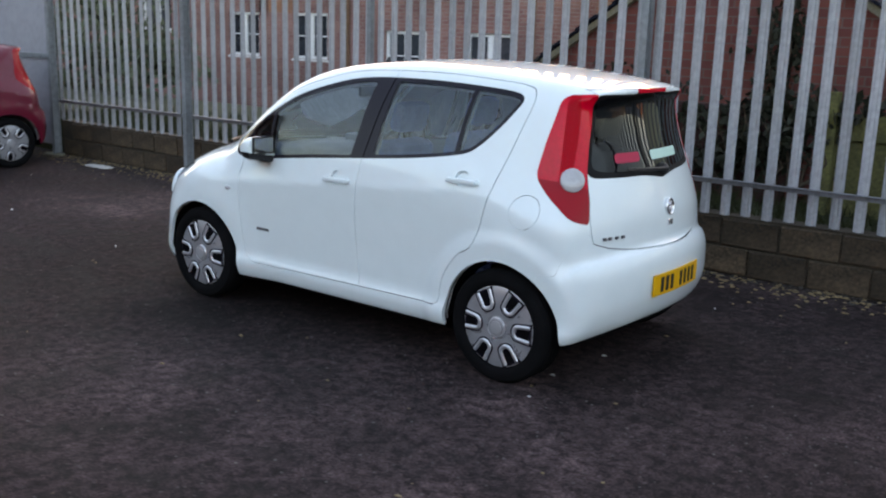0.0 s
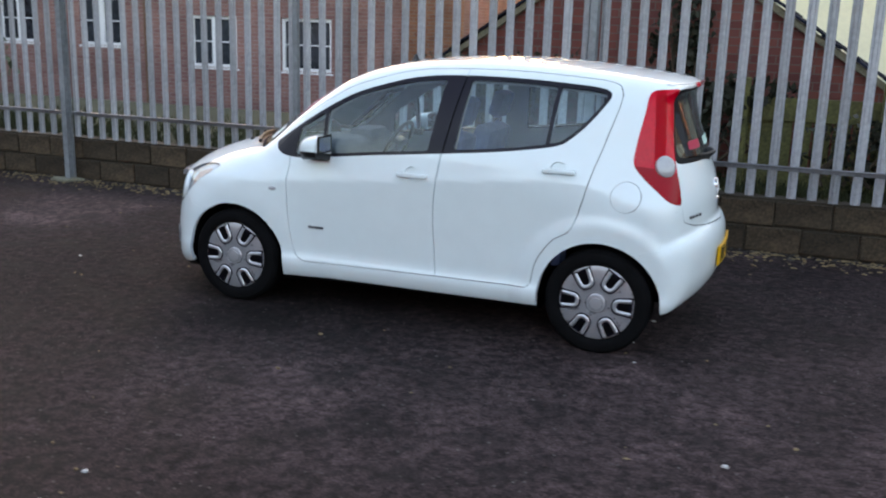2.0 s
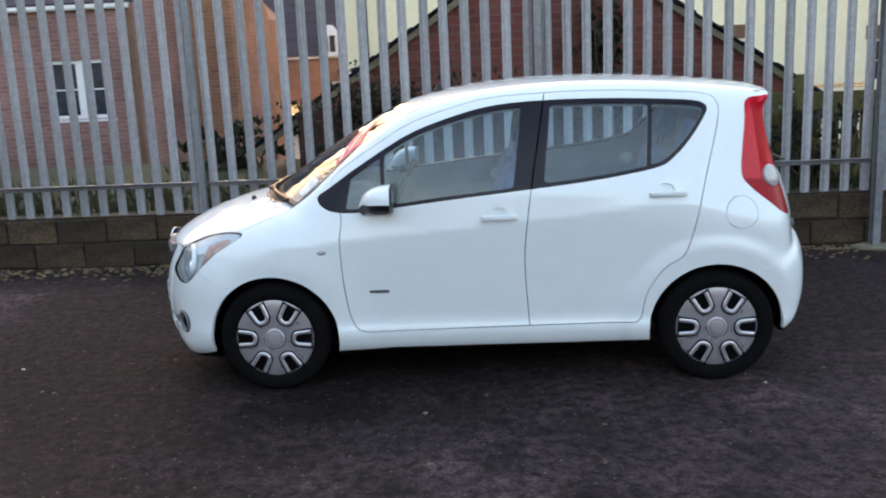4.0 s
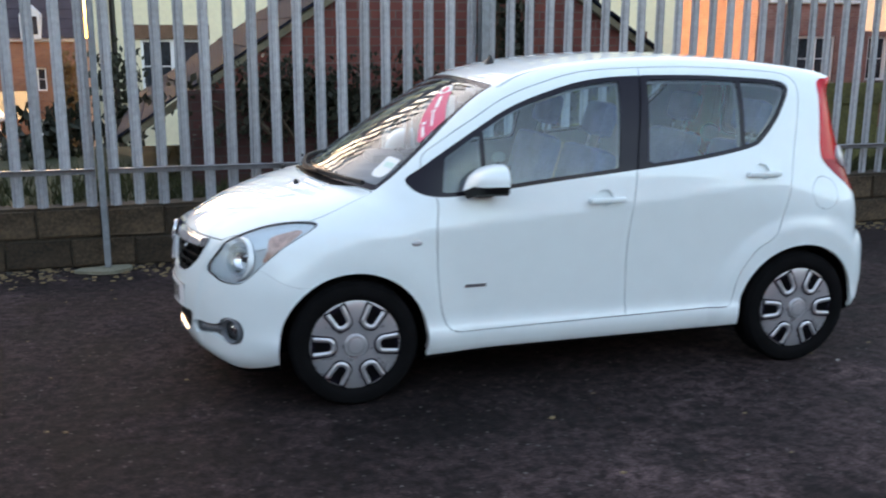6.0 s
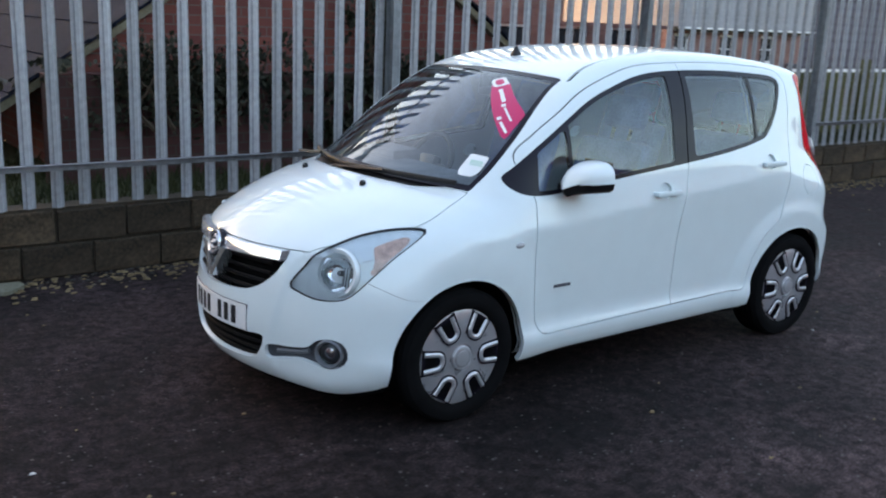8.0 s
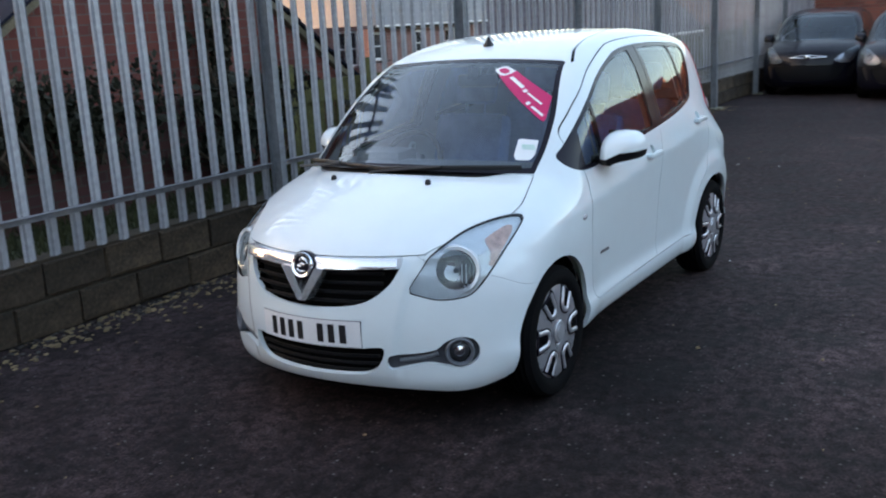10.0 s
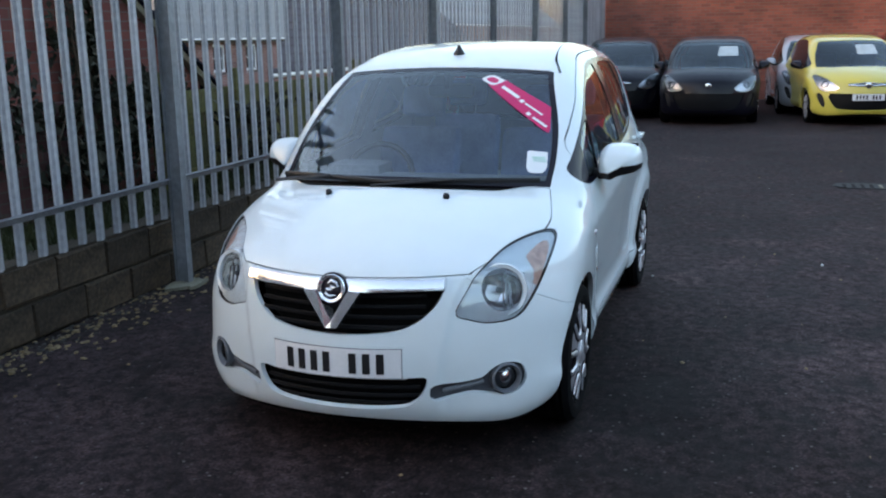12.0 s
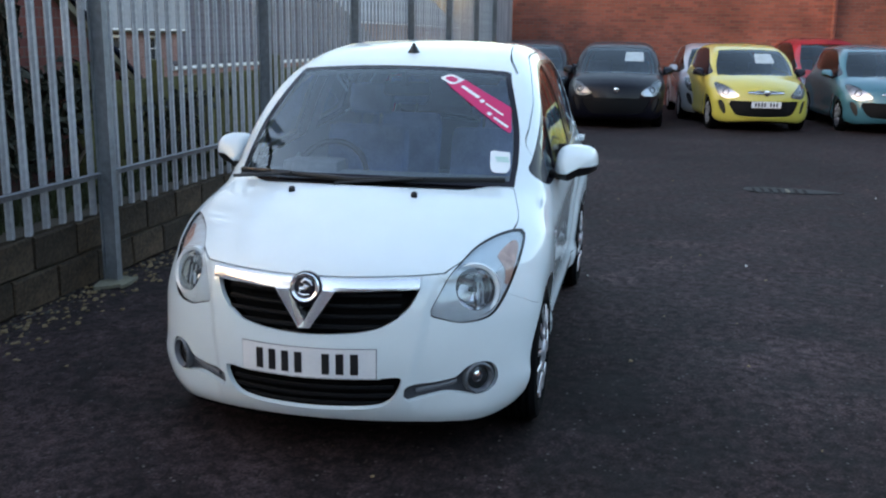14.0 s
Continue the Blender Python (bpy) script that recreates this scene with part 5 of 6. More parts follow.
def pale_mesh():
    """A folded steel pale with a pointed three-way head."""
    prof = [(-.0375, 0), (-.0345, -.004), (-.020, -.002), (-.011, .013), (.011, .013), (.020, -.002), (.0345, -.004), (.0375, 0)]
    bm = bmesh.new()
    rows = []
    for z, w in ((.472, 1), (2.88, 1), (3.0, .25)):
        rows.append([[bm.verts.new((x * w, y - d, z)) for x, y in prof] for d in (0, .003)])
    for a, b in zip(rows, rows[1:]):
        for s in (0, 1):
            for k in range(7):
                q = (a[s][k], a[s][k + 1], b[s][k + 1], b[s][k])
                bm.faces.new(q if s == 0 else q[::-1])
        for k in (0, 7):
            bm.faces.new((a[0][k], b[0][k], b[1][k], a[1][k]))
    for r in (rows[0], rows[-1]):
        for k in range(7):
            bm.faces.new((r[0][k], r[0][k + 1], r[1][k + 1], r[1][k]))
    bmesh.ops.recalc_face_normals(bm, faces=bm.faces)
    me = bpy.data.meshes.new("pale")
    bm.to_mesh(me)
    bm.free()
    me.materials.append(GALV)
    return me


def h_post(x, y, height, w, d):
    """A rolled H-section post."""
    bm = bmesh.new()
    add_box(bm, (x - w, y - d, 0), (x + w, y - d + .007, height))
    add_box(bm, (x - w, y + d - .007, 0), (x + w, y + d, height))
    add_box(bm, (x - .004, y - d + .007, 0), (x + .004, y + d - .007, height))
    return bm


def hollow_post(x, y, height, w=.05):
    return box((x - w, y - .03, 0), (x + w, y + .03, height), .006)


for k, x in enumerate(POSTS):
    part("post", h_post(x, FY + .060, 2.9, .030, .050) if k != 2 else hollow_post(x, FY + .055, 2.9, .022), GALV_POST, fence)
    bm = bmesh.new()
    bmesh.ops.create_circle(bm, cap_ends=True, segments=14, radius=1.0)
    bmesh.ops.transform(bm, matrix=Matrix.Translation((x + random.uniform(-.03, .03), FY + .10, .006)) @ Matrix.Diagonal((.17, .10, 1, 1)), verts=bm.verts)
    for v in bm.verts:
        v.co.x += random.uniform(-.06, .06)
        v.co.y += random.uniform(-.03, .03)
    r = bmesh.ops.extrude_face_region(bm, geom=list(bm.faces))
    bmesh.ops.translate(bm, vec=(0, 0, .022), verts=[v for v in r["geom"] if isinstance(v, bmesh.types.BMVert)])
    bmesh.ops.recalc_face_normals(bm, faces=bm.faces)
    part("footing", bm, CONCRETE, fence, "rough concrete footing")
for a, b in zip(POSTS, POSTS[1:]):
    for z in (.70, 2.56):
        bm = bmesh.new()
        add_box(bm, (b + .05, FY + .016, z + .036), (a - .05, FY + .061, z + .041))
        add_box(bm, (b + .05, FY + .016, z), (a - .05, FY + .021, z + .036))
        part("rail", bm, RAIL_STEEL, fence, "angle steel rail")

# brick yard wall at the far end, and unseen plain walls added to close the yard
tagged(part("wall_back", box((-20.4, -2.6, 0), (-20.0, 5.6, 3.9)), BRICK_OLD), "tall weathered red brick yard wall", "wall", "", "structure")
tagged(part("wall_back", box((-20.9, 5.6, 0), (-20.2, 22.4, 4.6)), BRICK_OLD), "tall brown brick yard wall", "wall", "", "structure")
tagged(part("drainpipe", tube([(-19.93, 5.52, 0), (-19.93, 5.52, 3.9)], .05, 10), BRICK_OLD), "rust-red drainpipe on the brick wall", "drainpipe")
# out of view: added to give the side windows something to reflect
tagged(part("wall_side", box((-20.9, 22.0, 0), (30, 22.4, 6.5)), BRICK_DARK), "unseen plain brick wall added to close the yard", "wall", "", "structure")
# out of view: added, and made tall, to block the low sky glow
tagged(part("wall_front", box((30, -2.4, 0), (30.5, 22.4, 13.0)), BRICK_DARK), "unseen plain brick wall added to close the yard", "wall", "", "structure")
gate = thing("sheet_gate", "pale grey profiled steel gate at the fence end", "gate", kind="structure")
for k in range(24):
    x0 = -16.75 - k * .13
    part("rib", box((x0 - .10, FY - .02, .05), (x0, FY + .015, 2.7), .008), GALV, gate)
part("backing", box((-19.95, FY - .03, .03), (-16.7, FY - .018, 2.7)), GALV_POST, gate)
gate2 = thing("sheet_gate", "grey steel sheet gate beside the parked red car", "gate", kind="structure")
part("sheet", box((8.06, FY - .04, .12), (13.6, FY - .03, 2.5)), GREY_SHEET, gate2)
part("frame", box((8.06, FY - .03, 1.25), (13.6, FY + .0, 1.31)), GALV_POST, gate2)

# ---------------------------------------------------------------- houses beyond the fence


def window_unit(parent, x0, x1, z0, z1, y, bars=1, mullion=True, name="window"):
    """A white plastic casement in a wall that faces +y."""
    w = new(name)
    w.empty_display_size = .1
    w.parent = parent
    t = .06
    part("pane", box((x0, y - .03, z0), (x1, y - .01, z1)), WINDOW_GLASS, w)
    for nm, lo, hi in (("frame_side", (x0, z0), (x0 + t, z1)), ("frame_side", (x1 - t, z0), (x1, z1)), ("frame_top", (x0 + t, z1 - t), (x1 - t, z1)), ("frame_bottom", (x0 + t, z0), (x1 - t, z0 + t))):
        part(nm, box((lo[0], y - .02, lo[1]), (hi[0], y + .035, hi[1]), .006), UPVC, w)
    if mullion:
        c = (x0 + x1) / 2
        part("mullion", box((c - .06, y - .02, z0 + t), (c + .06, y + .035, z1 - t), .006), UPVC, w)
    for k in range(bars):
        z = z0 + (z1 - z0) * (k + 1) / (bars + 1)
        part("glazing_bar", box((x0 + t, y - .02, z - .012), (x1 - t, y + .012, z + .012)), UPVC, w)
    part("sill", box((x0 - .05, y - .01, z0 - .06), (x1 + .05, y + .08, z0), .01), UPVC, w)
    return w


def gutter(parent, x0, x1, y, z):
    part("gutter", tube([(x0, y + .06, z), (x1, y + .06, z)], .06, 8), UPVC, parent, "white gutter", smooth=60)
    part("fascia", box((x0, y, z - .05), (x1, y + .02, z + .12)), UPVC, parent)


def facade(parent, x0, x1, y, z0, z1, depth, mat, holes=()):
    """A wall that faces +y with openings through it."""
    xs = sorted({x0, x1, *[h[0] for h in holes], *[h[1] for h in holes]})
    zs = sorted({z0, z1, *[h[2] for h in holes], *[h[3] for h in holes]})
    bm = bmesh.new()
    for a, b in zip(xs, xs[1:]):
        for c, d in zip(zs, zs[1:]):
            mx, mz = (a + b) / 2, (c + d) / 2
            if any(h[0] < mx < h[1] and h[2] < mz < h[3] for h in holes):
                continue
            add_box(bm, (a, y - depth, c), (b, y, d))
    bmesh.ops.remove_doubles(bm, verts=bm.verts, dist=.0005)
    inner = [f for f in bm.faces if all(len(e.link_faces) > 2 for e in f.edges)]
    bmesh.ops.delete(bm, geom=inner, context="FACES_ONLY")
    return part("wall", bm, mat, parent)


def roof_slope(parent, x0, x1, y0, z0, y1, z1, mat, rows=0):
    """A roof slope rising from the eaves, with tile courses as real steps."""
    bm = bmesh.new()
    n = rows or 1
    for k in range(n):
        t0, t1 = k / n, (k + 1) / n
        ya, yb, za, zb = y0 + (y1 - y0) * t0, y0 + (y1 - y0) * t1, z0 + (z1 - z0) * t0, z0 + (z1 - z0) * t1
        lift = .03
        vs = [bm.verts.new(p) for p in ((x0, ya, za + lift), (x1, ya, za + lift), (x1, yb, zb + .004), (x0, yb, zb + .004), (x0, ya, za), (x1, ya, za))]
        bm.faces.new(vs[:4])
        bm.faces.new((vs[4], vs[5], vs[1], vs[0]))
    bmesh.ops.remove_doubles(bm, verts=bm.verts, dist=.006)
    bmesh.ops.recalc_face_normals(bm, faces=bm.faces)
    return part("roof", bm, mat, parent)


# brick terrace with white windows
ter = thing("terraced_house", "pinkish brick terrace with white windows and dark tiled roof", "house")
TY = -10.7
WIN = [(6.52, 7.62, .72, 1.72), (8.62, 9.72, .72, 1.72), (11.4, 12.5, 1.05, 2.05), (13.62, 14.70, 1.05, 2.05), (16.9, 18.1, 1.55, 2.6), (16.9, 18.1, -.05, .35)]
facade(ter, 6.05, 10.7, TY, -4.1, 2.72, .3, BRICK_PINK, WIN[:2])
for w in WIN[:2]:
    window_unit(ter, *w, TY - .08)
gutter(ter, 6.05, 10.7, TY, 2.60)
roof_slope(ter, 5.9, 10.8, TY + .12, 2.64, TY - 5.4, 6.2, DARK_TILE, 22)
part("gable_wall", prism([(-10.4, -4.1), (-.3, -4.1), (-.3, 2.66), (-5.4, 6.15), (-10.4, 2.58)], .3, Matrix.Translation((6.05, TY, 0)) @ Matrix.Rotation(radians(90), 4, "Z") @ Matrix.Translation((0, -.3, 0)) @ Matrix.Diagonal((1, 1, 1, 1))), BRICK_PINK, ter)
part("downpipe", tube([(6.05, TY + .05, -.3), (6.05, TY + .05, 2.55)], .045, 8), LINTEL, ter, "dark downpipe")
part("rear_wing", box((4.95, -13.7, -4.1), (6.05, -13.0, 5.2)), BRICK_ORANGE, ter, "orange brick rear wing")
ter2 = thing("terraced_house", "pinkish brick terraced house stepped up the slope", "house")
facade(ter2, 10.7, 40, TY, -4.1, 3.24, .3, BRICK_PINK, WIN[2:5])
for w in WIN[2:5]:
    window_unit(ter2, *w, TY - .08)
gutter(ter2, 10.7, 40, TY, 3.12)
roof_slope(ter2, 10.7, 40, TY + .12, 3.16, TY - 5.4, 6.7, DARK_TILE, 22)
part("party_wall", prism([(-10.4, -.4), (-.3, -.4), (-.05, 3.28), (-5.4, 6.7), (-10.4, 3.2)], .2, Matrix.Translation((10.9, TY, 0)) @ Matrix.Rotation(radians(90), 4, "Z")), BRICK_PINK, ter2)
part("downpipe", tube([(10.75, TY + .05, -.3), (10.75, TY + .05, 3.0)], .045, 8), LINTEL, ter2)

# small brick outbuilding with slate roof and pale verge
gar = thing("brick_outbuilding", "red brick gabled outbuilding with slate roof and stone verge", "outbuilding")
GY, AX, AZ, SL = -3.47, -.625, 2.745, .66
ex = 2.2
part("wall", prism([(AX - ex, -.2), (AX + ex, -.2), (AX + ex, AZ - SL * ex), (AX, AZ), (AX - ex, AZ - SL * ex)], -4.5, Matrix.Translation((0, GY, 0))), BRICK_RED, gar)
for s in (1, -1):
    run = ex + (.75 if s > 0 else .25)
    L = math.hypot(run, SL * run)
    m = Matrix.Translation((AX, GY, AZ)) @ Matrix.Rotation(math.atan(SL) * s, 4, "Y") @ Matrix.Diagonal((s, 1, 1, 1))
    part("verge", box((0, -.02, -.03), (L, .07, .03), .01, m), CONCRETE, gar, "pale verge strip")
    n = 16
    for k in range(n):
        a, b = L * k / n, L * (k + 1) / n
        part("slate_course", box((a, -4.7, .035 + .012 * (1 if k % 2 else 0)), (b + .03, .10, .055 + .012 * (1 if k % 2 else 0)), 0, m), SLATE, gar)
tagged(part("wall_garden", box((-1.20, -3.37, .40), (1.80, -3.23, 1.22), .01), BRICK_DARK), "dark maroon brick garden wall below the outbuilding", "wall", "", "structure")
# rendered house behind
cre = thing("rendered_house", "cream rendered house with white windows and brown lintels", "house")
CY = -18.0
CW = [(1.05, 2.45, .25, 1.45), (-5.95, -4.8, .35, 1.5), (-9.95, -9.0, .35, 1.35)]
facade(cre, -10.9, 3.5, CY, -4.1, 7.5, .35, CREAM, CW)
for w in CW:
    window_unit(cre, *w, CY - .1)
    part("lintel", box((w[0] - .12, CY - .02, w[3]), (w[1] + .12, CY + .03, w[3] + .32), .01), LINTEL, cre, "brown lintel")
part("downpipe", tube([(3.0, CY + .06, -2), (3.0, CY + .06, 7.3)], .06, 8), BLACK_TRIM, cre)
part("end_wall", box((3.2, CY - 7.0, -4.1), (3.5, CY - .35, 7.5)), CREAM, cre)
roof_slope(cre, -11.1, 3.7, CY + .2, 7.5, CY - 4, 10.2, DARK_TILE, 10)
# long brick range with a sunlit end
lon = thing("brick_range", "long brick range with grey roof, white gutter and sunlit end wall", "house")
BY = -18.0
BW = [(-15.80 - 2.33 * k, -14.55 - 2.33 * k, .36, 1.56) for k in range(16)]
facade(lon, -95, -13.6, BY, -4.1, 2.45, .3, BRICK_PINK, BW)
for w in BW:
    window_unit(lon, *w, BY - .08)
gutter(lon, -95, -13.6, BY, 2.47)
roof_slope(lon, -95, -13.5, BY + .12, 2.52, BY - 3.2, 5.4, GREY_SHEET, 12)
part("end_wall", prism([(-6.4, -4.1), (0, -4.1), (0, 2.45), (-3.2, 5.3), (-6.4, 2.45)], .3, Matrix.Translation((-13.6, BY, 0)) @ Matrix.Rotation(radians(90), 4, "Z") @ Matrix.Translation((0, -.3, 0))), BRICK_PINK, lon, "sunlit orange brick end wall")
# low grey-roofed shed
she = thing("shed", "low brick shed with a plain grey sheet roof", "shed")
SY = -11.0
SW = [(-14.5, -13.95, .88, 1.55), (-16.2, -15.6, .88, 1.55), (-17.8, -17.2, .88, 1.55)]
facade(she, -19.0, -13.8, SY, -4.1, 1.62, .25, BRICK_PINK, SW)
for w in SW:
    window_unit(she, *w, SY - .08, mullion=False)
part("roof", box((-19.05, SY - 3.5, 1.70), (-13.75, SY + .25, 4.2), .02), GREY_SHEET, she, "plain grey sheet roof")
part("fascia", box((-19.05, SY + .10, 1.60), (-13.75, SY + .22, 1.70), .01), BLACK_TRIM, she, "dark fascia board")
part("trim", box((-19.05, SY + .25, 1.66), (-13.75, SY + .28, 1.70)), UPVC, she)
low = thing("shed", "low shed with a dark tiled roof and white gutter", "shed")
part("wall", box((-40, SY - .25, -4.1), (-19.1, SY, .66)), BRICK_PINK, low)
gutter(low, -40, -18.4, SY, .70)
roof_slope(low, -40, -18.3, SY + .12, .76, SY - 3.4, 4.0, DARK_TILE, 14)
# distant houses
far = thing("distant_house", "far brick house with dark roof and white dormer windows", "house")
DY = -35.0
FW = [(6.32, 7.02, -.70, .18), (6.32, 7.02, -2.8, -1.78), (10.6, 11.4, -.70, .18), (13.6, 14.4, -.70, .18)]
facade(far, 5.15, 26, DY, -4.1, 1.18, .4, BRICK_ORANGE, FW)
for w in FW:
    window_unit(far, *w, DY - .1)
gutter(far, 5.15, 26, DY, 1.20)
roof_slope(far, 5.0, 26, DY + .2, 1.27, DY - 4, 5.6, DARK_TILE, 12)
part("hip_wall", box((5.15, DY - 8, -4.1), (5.5, DY - .4, 1.2)), BRICK_ORANGE, far)
for x in (6.36, 10.6, 14.6):
    d = new("dormer")
    d.parent = far
    part("cheek", prism([(x, 1.24), (x + .72, 1.24), (x + .72, 2.15), (x + .36, 2.52), (x, 2.15)], -1.6, Matrix.Translation((0, DY + .25, 0))), UPVC, d)
    part("pane", box((x + .10, DY + .25, 1.42), (x + .33, DY + .262, 2.08)), WINDOW_GLASS, d)
    part("pane", box((x + .39, DY + .25, 1.42), (x + .62, DY + .262, 2.08)), WINDOW_GLASS, d)
porch = new("porch")
porch.parent = far
part("canopy", prism([(7.85, -1.72), (8.95, -1.72), (8.95, -1.60), (8.40, -1.10), (7.85, -1.60)], 1.2, Matrix.Translation((0, DY, 0))), UPVC, porch, "white gabled canopy")
for x in (7.95, 8.78):
    part("post", box((x, DY + 1.0, -4.0), (x + .10, DY + 1.1, -1.72)), UPVC, porch)
part("door", box((8.15, DY + .002, -4.0), (8.70, DY + .05, -1.95)), UPVC, porch)
mid = thing("distant_house", "small sunlit brick house with dark roof", "house")
part("wall", prism([(6.95, -4.1), (9.4, -4.1), (9.4, 2.6), (8.2, 3.9), (6.95, 2.6)], -5, Matrix.Translation((0, -22, 0))), BRICK_ORANGE, mid)

# unseen row hidden by the terrace, added to block the low sun
row = thing("distant_house", "unseen far brick houses added beyond the terrace", "house")
part("wall", box((27, -42, -4.1), (75, -36, 7.0)), BRICK_ORANGE, row)
roof_slope(row, 26.8, 75.2, -35.8, 7.0, -39, 11.0, DARK_TILE, 10)

# mossy timber fence behind the wall
tim = thing("timber_fence", "mossy green timber fence behind the palisade", "fence", kind="structure")
WY = -3.15
part("top_board", box((-20, WY, 1.02), (-1.55, WY + .03, 1.225), .006), MOSSY_WOOD, tim)
part("bottom_board", box((-20, WY, .42), (-1.55, WY + .03, .56), .006), MOSSY_WOOD, tim)
slat = bpy.data.meshes.new("slat")
bm = box((-.07, -.012, .40), (.07, .0, 1.17), .004)
bm.to_mesh(slat)
bm.free()
slat.materials.append(MOSSY_WOOD)
for k in range(114):
    ob = new("slat", slat)
    ob.parent = tim
    ob.location = (-1.64 - .16 * k, WY - .003, random.uniform(-.015, .015))
for x in (-1.6, -2.78, -5.6, -8.4, -11.2, -14, -16.8):
    part("post", box((x - .05, WY + .03, .40), (x + .05, WY + .12, 1.39), .01), MOSSY_WOOD, tim)


# plants: leaves as many small separate blades on stems
def shrub(name, label, centre, size, count, leaf, mat, seed, kind=""):
    rng = random.Random(seed)
    ob = thing(name, label, "shrub", kind=kind)
    cx, cy, cz = centre
    sx, sy, sz = size
    stems = bmesh.new()
    for _ in range(14):
        x, y = cx + rng.uniform(-.6, .6) * sx, cy + rng.uniform(-.5, .5) * sy
        pts = [(x, y, cz - sz)]
        for k in range(4):
            p = pts[-1]
            pts.append((p[0] + rng.uniform(-.2, .2) * sx, p[1] + rng.uniform(-.2, .2) * sy, p[2] + sz * rng.uniform(.25, .5)))
        t = tube(pts, [.018, .014, .010, .007, .004], 5)
        me = bpy.data.meshes.new("tmp")
        t.to_mesh(me)
        t.free()
        stems.from_mesh(me)
        bpy.data.meshes.remove(me)
    part("stem", stems, TWIG, ob)
    verts, faces = [], []
    clumps = [(cx + rng.gauss(0, .45) * sx, cy + rng.gauss(0, .4) * sy, cz + rng.uniform(-1, 1) * sz * (1 - .3 * rng.random())) for _ in range(26)]
    for _ in range(count):
        c = Vector(rng.choice(clumps)) + Vector((rng.gauss(0, .16) * sx, rng.gauss(0, .2) * sy, rng.gauss(0, .16) * sz))
        q = Euler((rng.uniform(0, 6.3), rng.uniform(0, 6.3), rng.uniform(0, 6.3))).to_quaternion()
        s = leaf * rng.uniform(.6, 1.4)
        n = len(verts)
        for p in ((-.5, 0, 0), (0, -.34, .05), (.55, 0, 0), (0, .34, .05)):
            verts.append(c + q @ (Vector(p) * s))
        faces += [(n, n + 1, n + 2), (n, n + 2, n + 3)]
    me = arrays_mesh("foliage", verts, faces, mat)
    f = new("foliage", me)
    f.parent = ob
    return ob


shrub("ivy_bush", "dark ivy growing against the brick outbuilding", (.72, -3.10, 1.18), (.88, .12, .36), 1500, .055, LEAF, 3)
shrub("ivy_bush", "dark ivy hanging on the brick gable", (-1.05, -3.33, 1.52), (.27, .09, .68), 800, .07, LEAF, 5)
shrub("ivy_bush", "low dark ivy along the brick gable", (-1.15, -3.10, 1.0), (.8, .10, .38), 1300, .08, LEAF, 8)
shrub("ivy_bush", "ragged dark ivy along the garden wall top", (.92, -3.20, 1.20), (.98, .09, .16), 700, .07, LEAF, 9)
shrub("garden_shrub", "dark overgrown shrub behind the palisade fence", (-2.7, -2.86, .82), (.8, .18, .30), 500, .07, LEAF, 61)
shrub("garden_shrub", "dark overgrown shrub behind the palisade fence", (-5.9, -2.86, .76), (.8, .18, .25), 350, .07, LEAF, 67)
shrub("climbing_shrub", "straggly climber on the cream house", (2.9, -16.6, .2), (.9, .5, 1.3), 420, .16, LEAF, 11)
shrub("garden_shrub", "pale grey-green garden shrubs behind the fence", (13.5, -6.5, 1.3), (2.4, .8, 1.4), 4200, .14, PALE_LEAF, 14)
shrub("garden_shrub", "leafy shrubs between the houses", (3.0, -5.5, .66), (.5, .3, .26), 500, .11, LEAF, 19)
shrub("garden_shrub", "dark hedge in front of the distant house", (8.0, -28, -3.0), (3.4, .8, .85), 2600, .25, LEAF, 23)

shrub("autumn_tree", "small tree with yellow-brown autumn leaves", (4.9, -29, -.9), (.40, .4, 1.7), 1100, .13, DEAD_LEAF, 27)


def tufts(count, seed):
    rng = random.Random(seed)
    verts, faces = [], []
    for _ in range(count):
        x, y = rng.uniform(-9, 9), -2.46 - abs(rng.gauss(0, .9))
        for _ in range(4):
            n, h, a = len(verts), rng.uniform(.05, .15), rng.uniform(0, 6.3)
            dx, dy = math.cos(a) * .008, math.sin(a) * .008
            lx, ly = rng.uniform(-.06, .06), rng.uniform(-.06, .06)
            verts += [(x - dx, y - dy, .42), (x + dx, y + dy, .42), (x + lx, y + ly, .42 + h)]
            faces.append((n, n + 1, n + 2))
    ob = new("grass", arrays_mesh("grass", verts, faces, GRASS))
    return tagged(ob, "rough grass along the top of the low wall", "grass", "", "stuff")


tufts(5200, 31)

# ---------------------------------------------------------------- parked cars
SKIN_FAR = build_skin(.05, detail=False, wide_face=True)


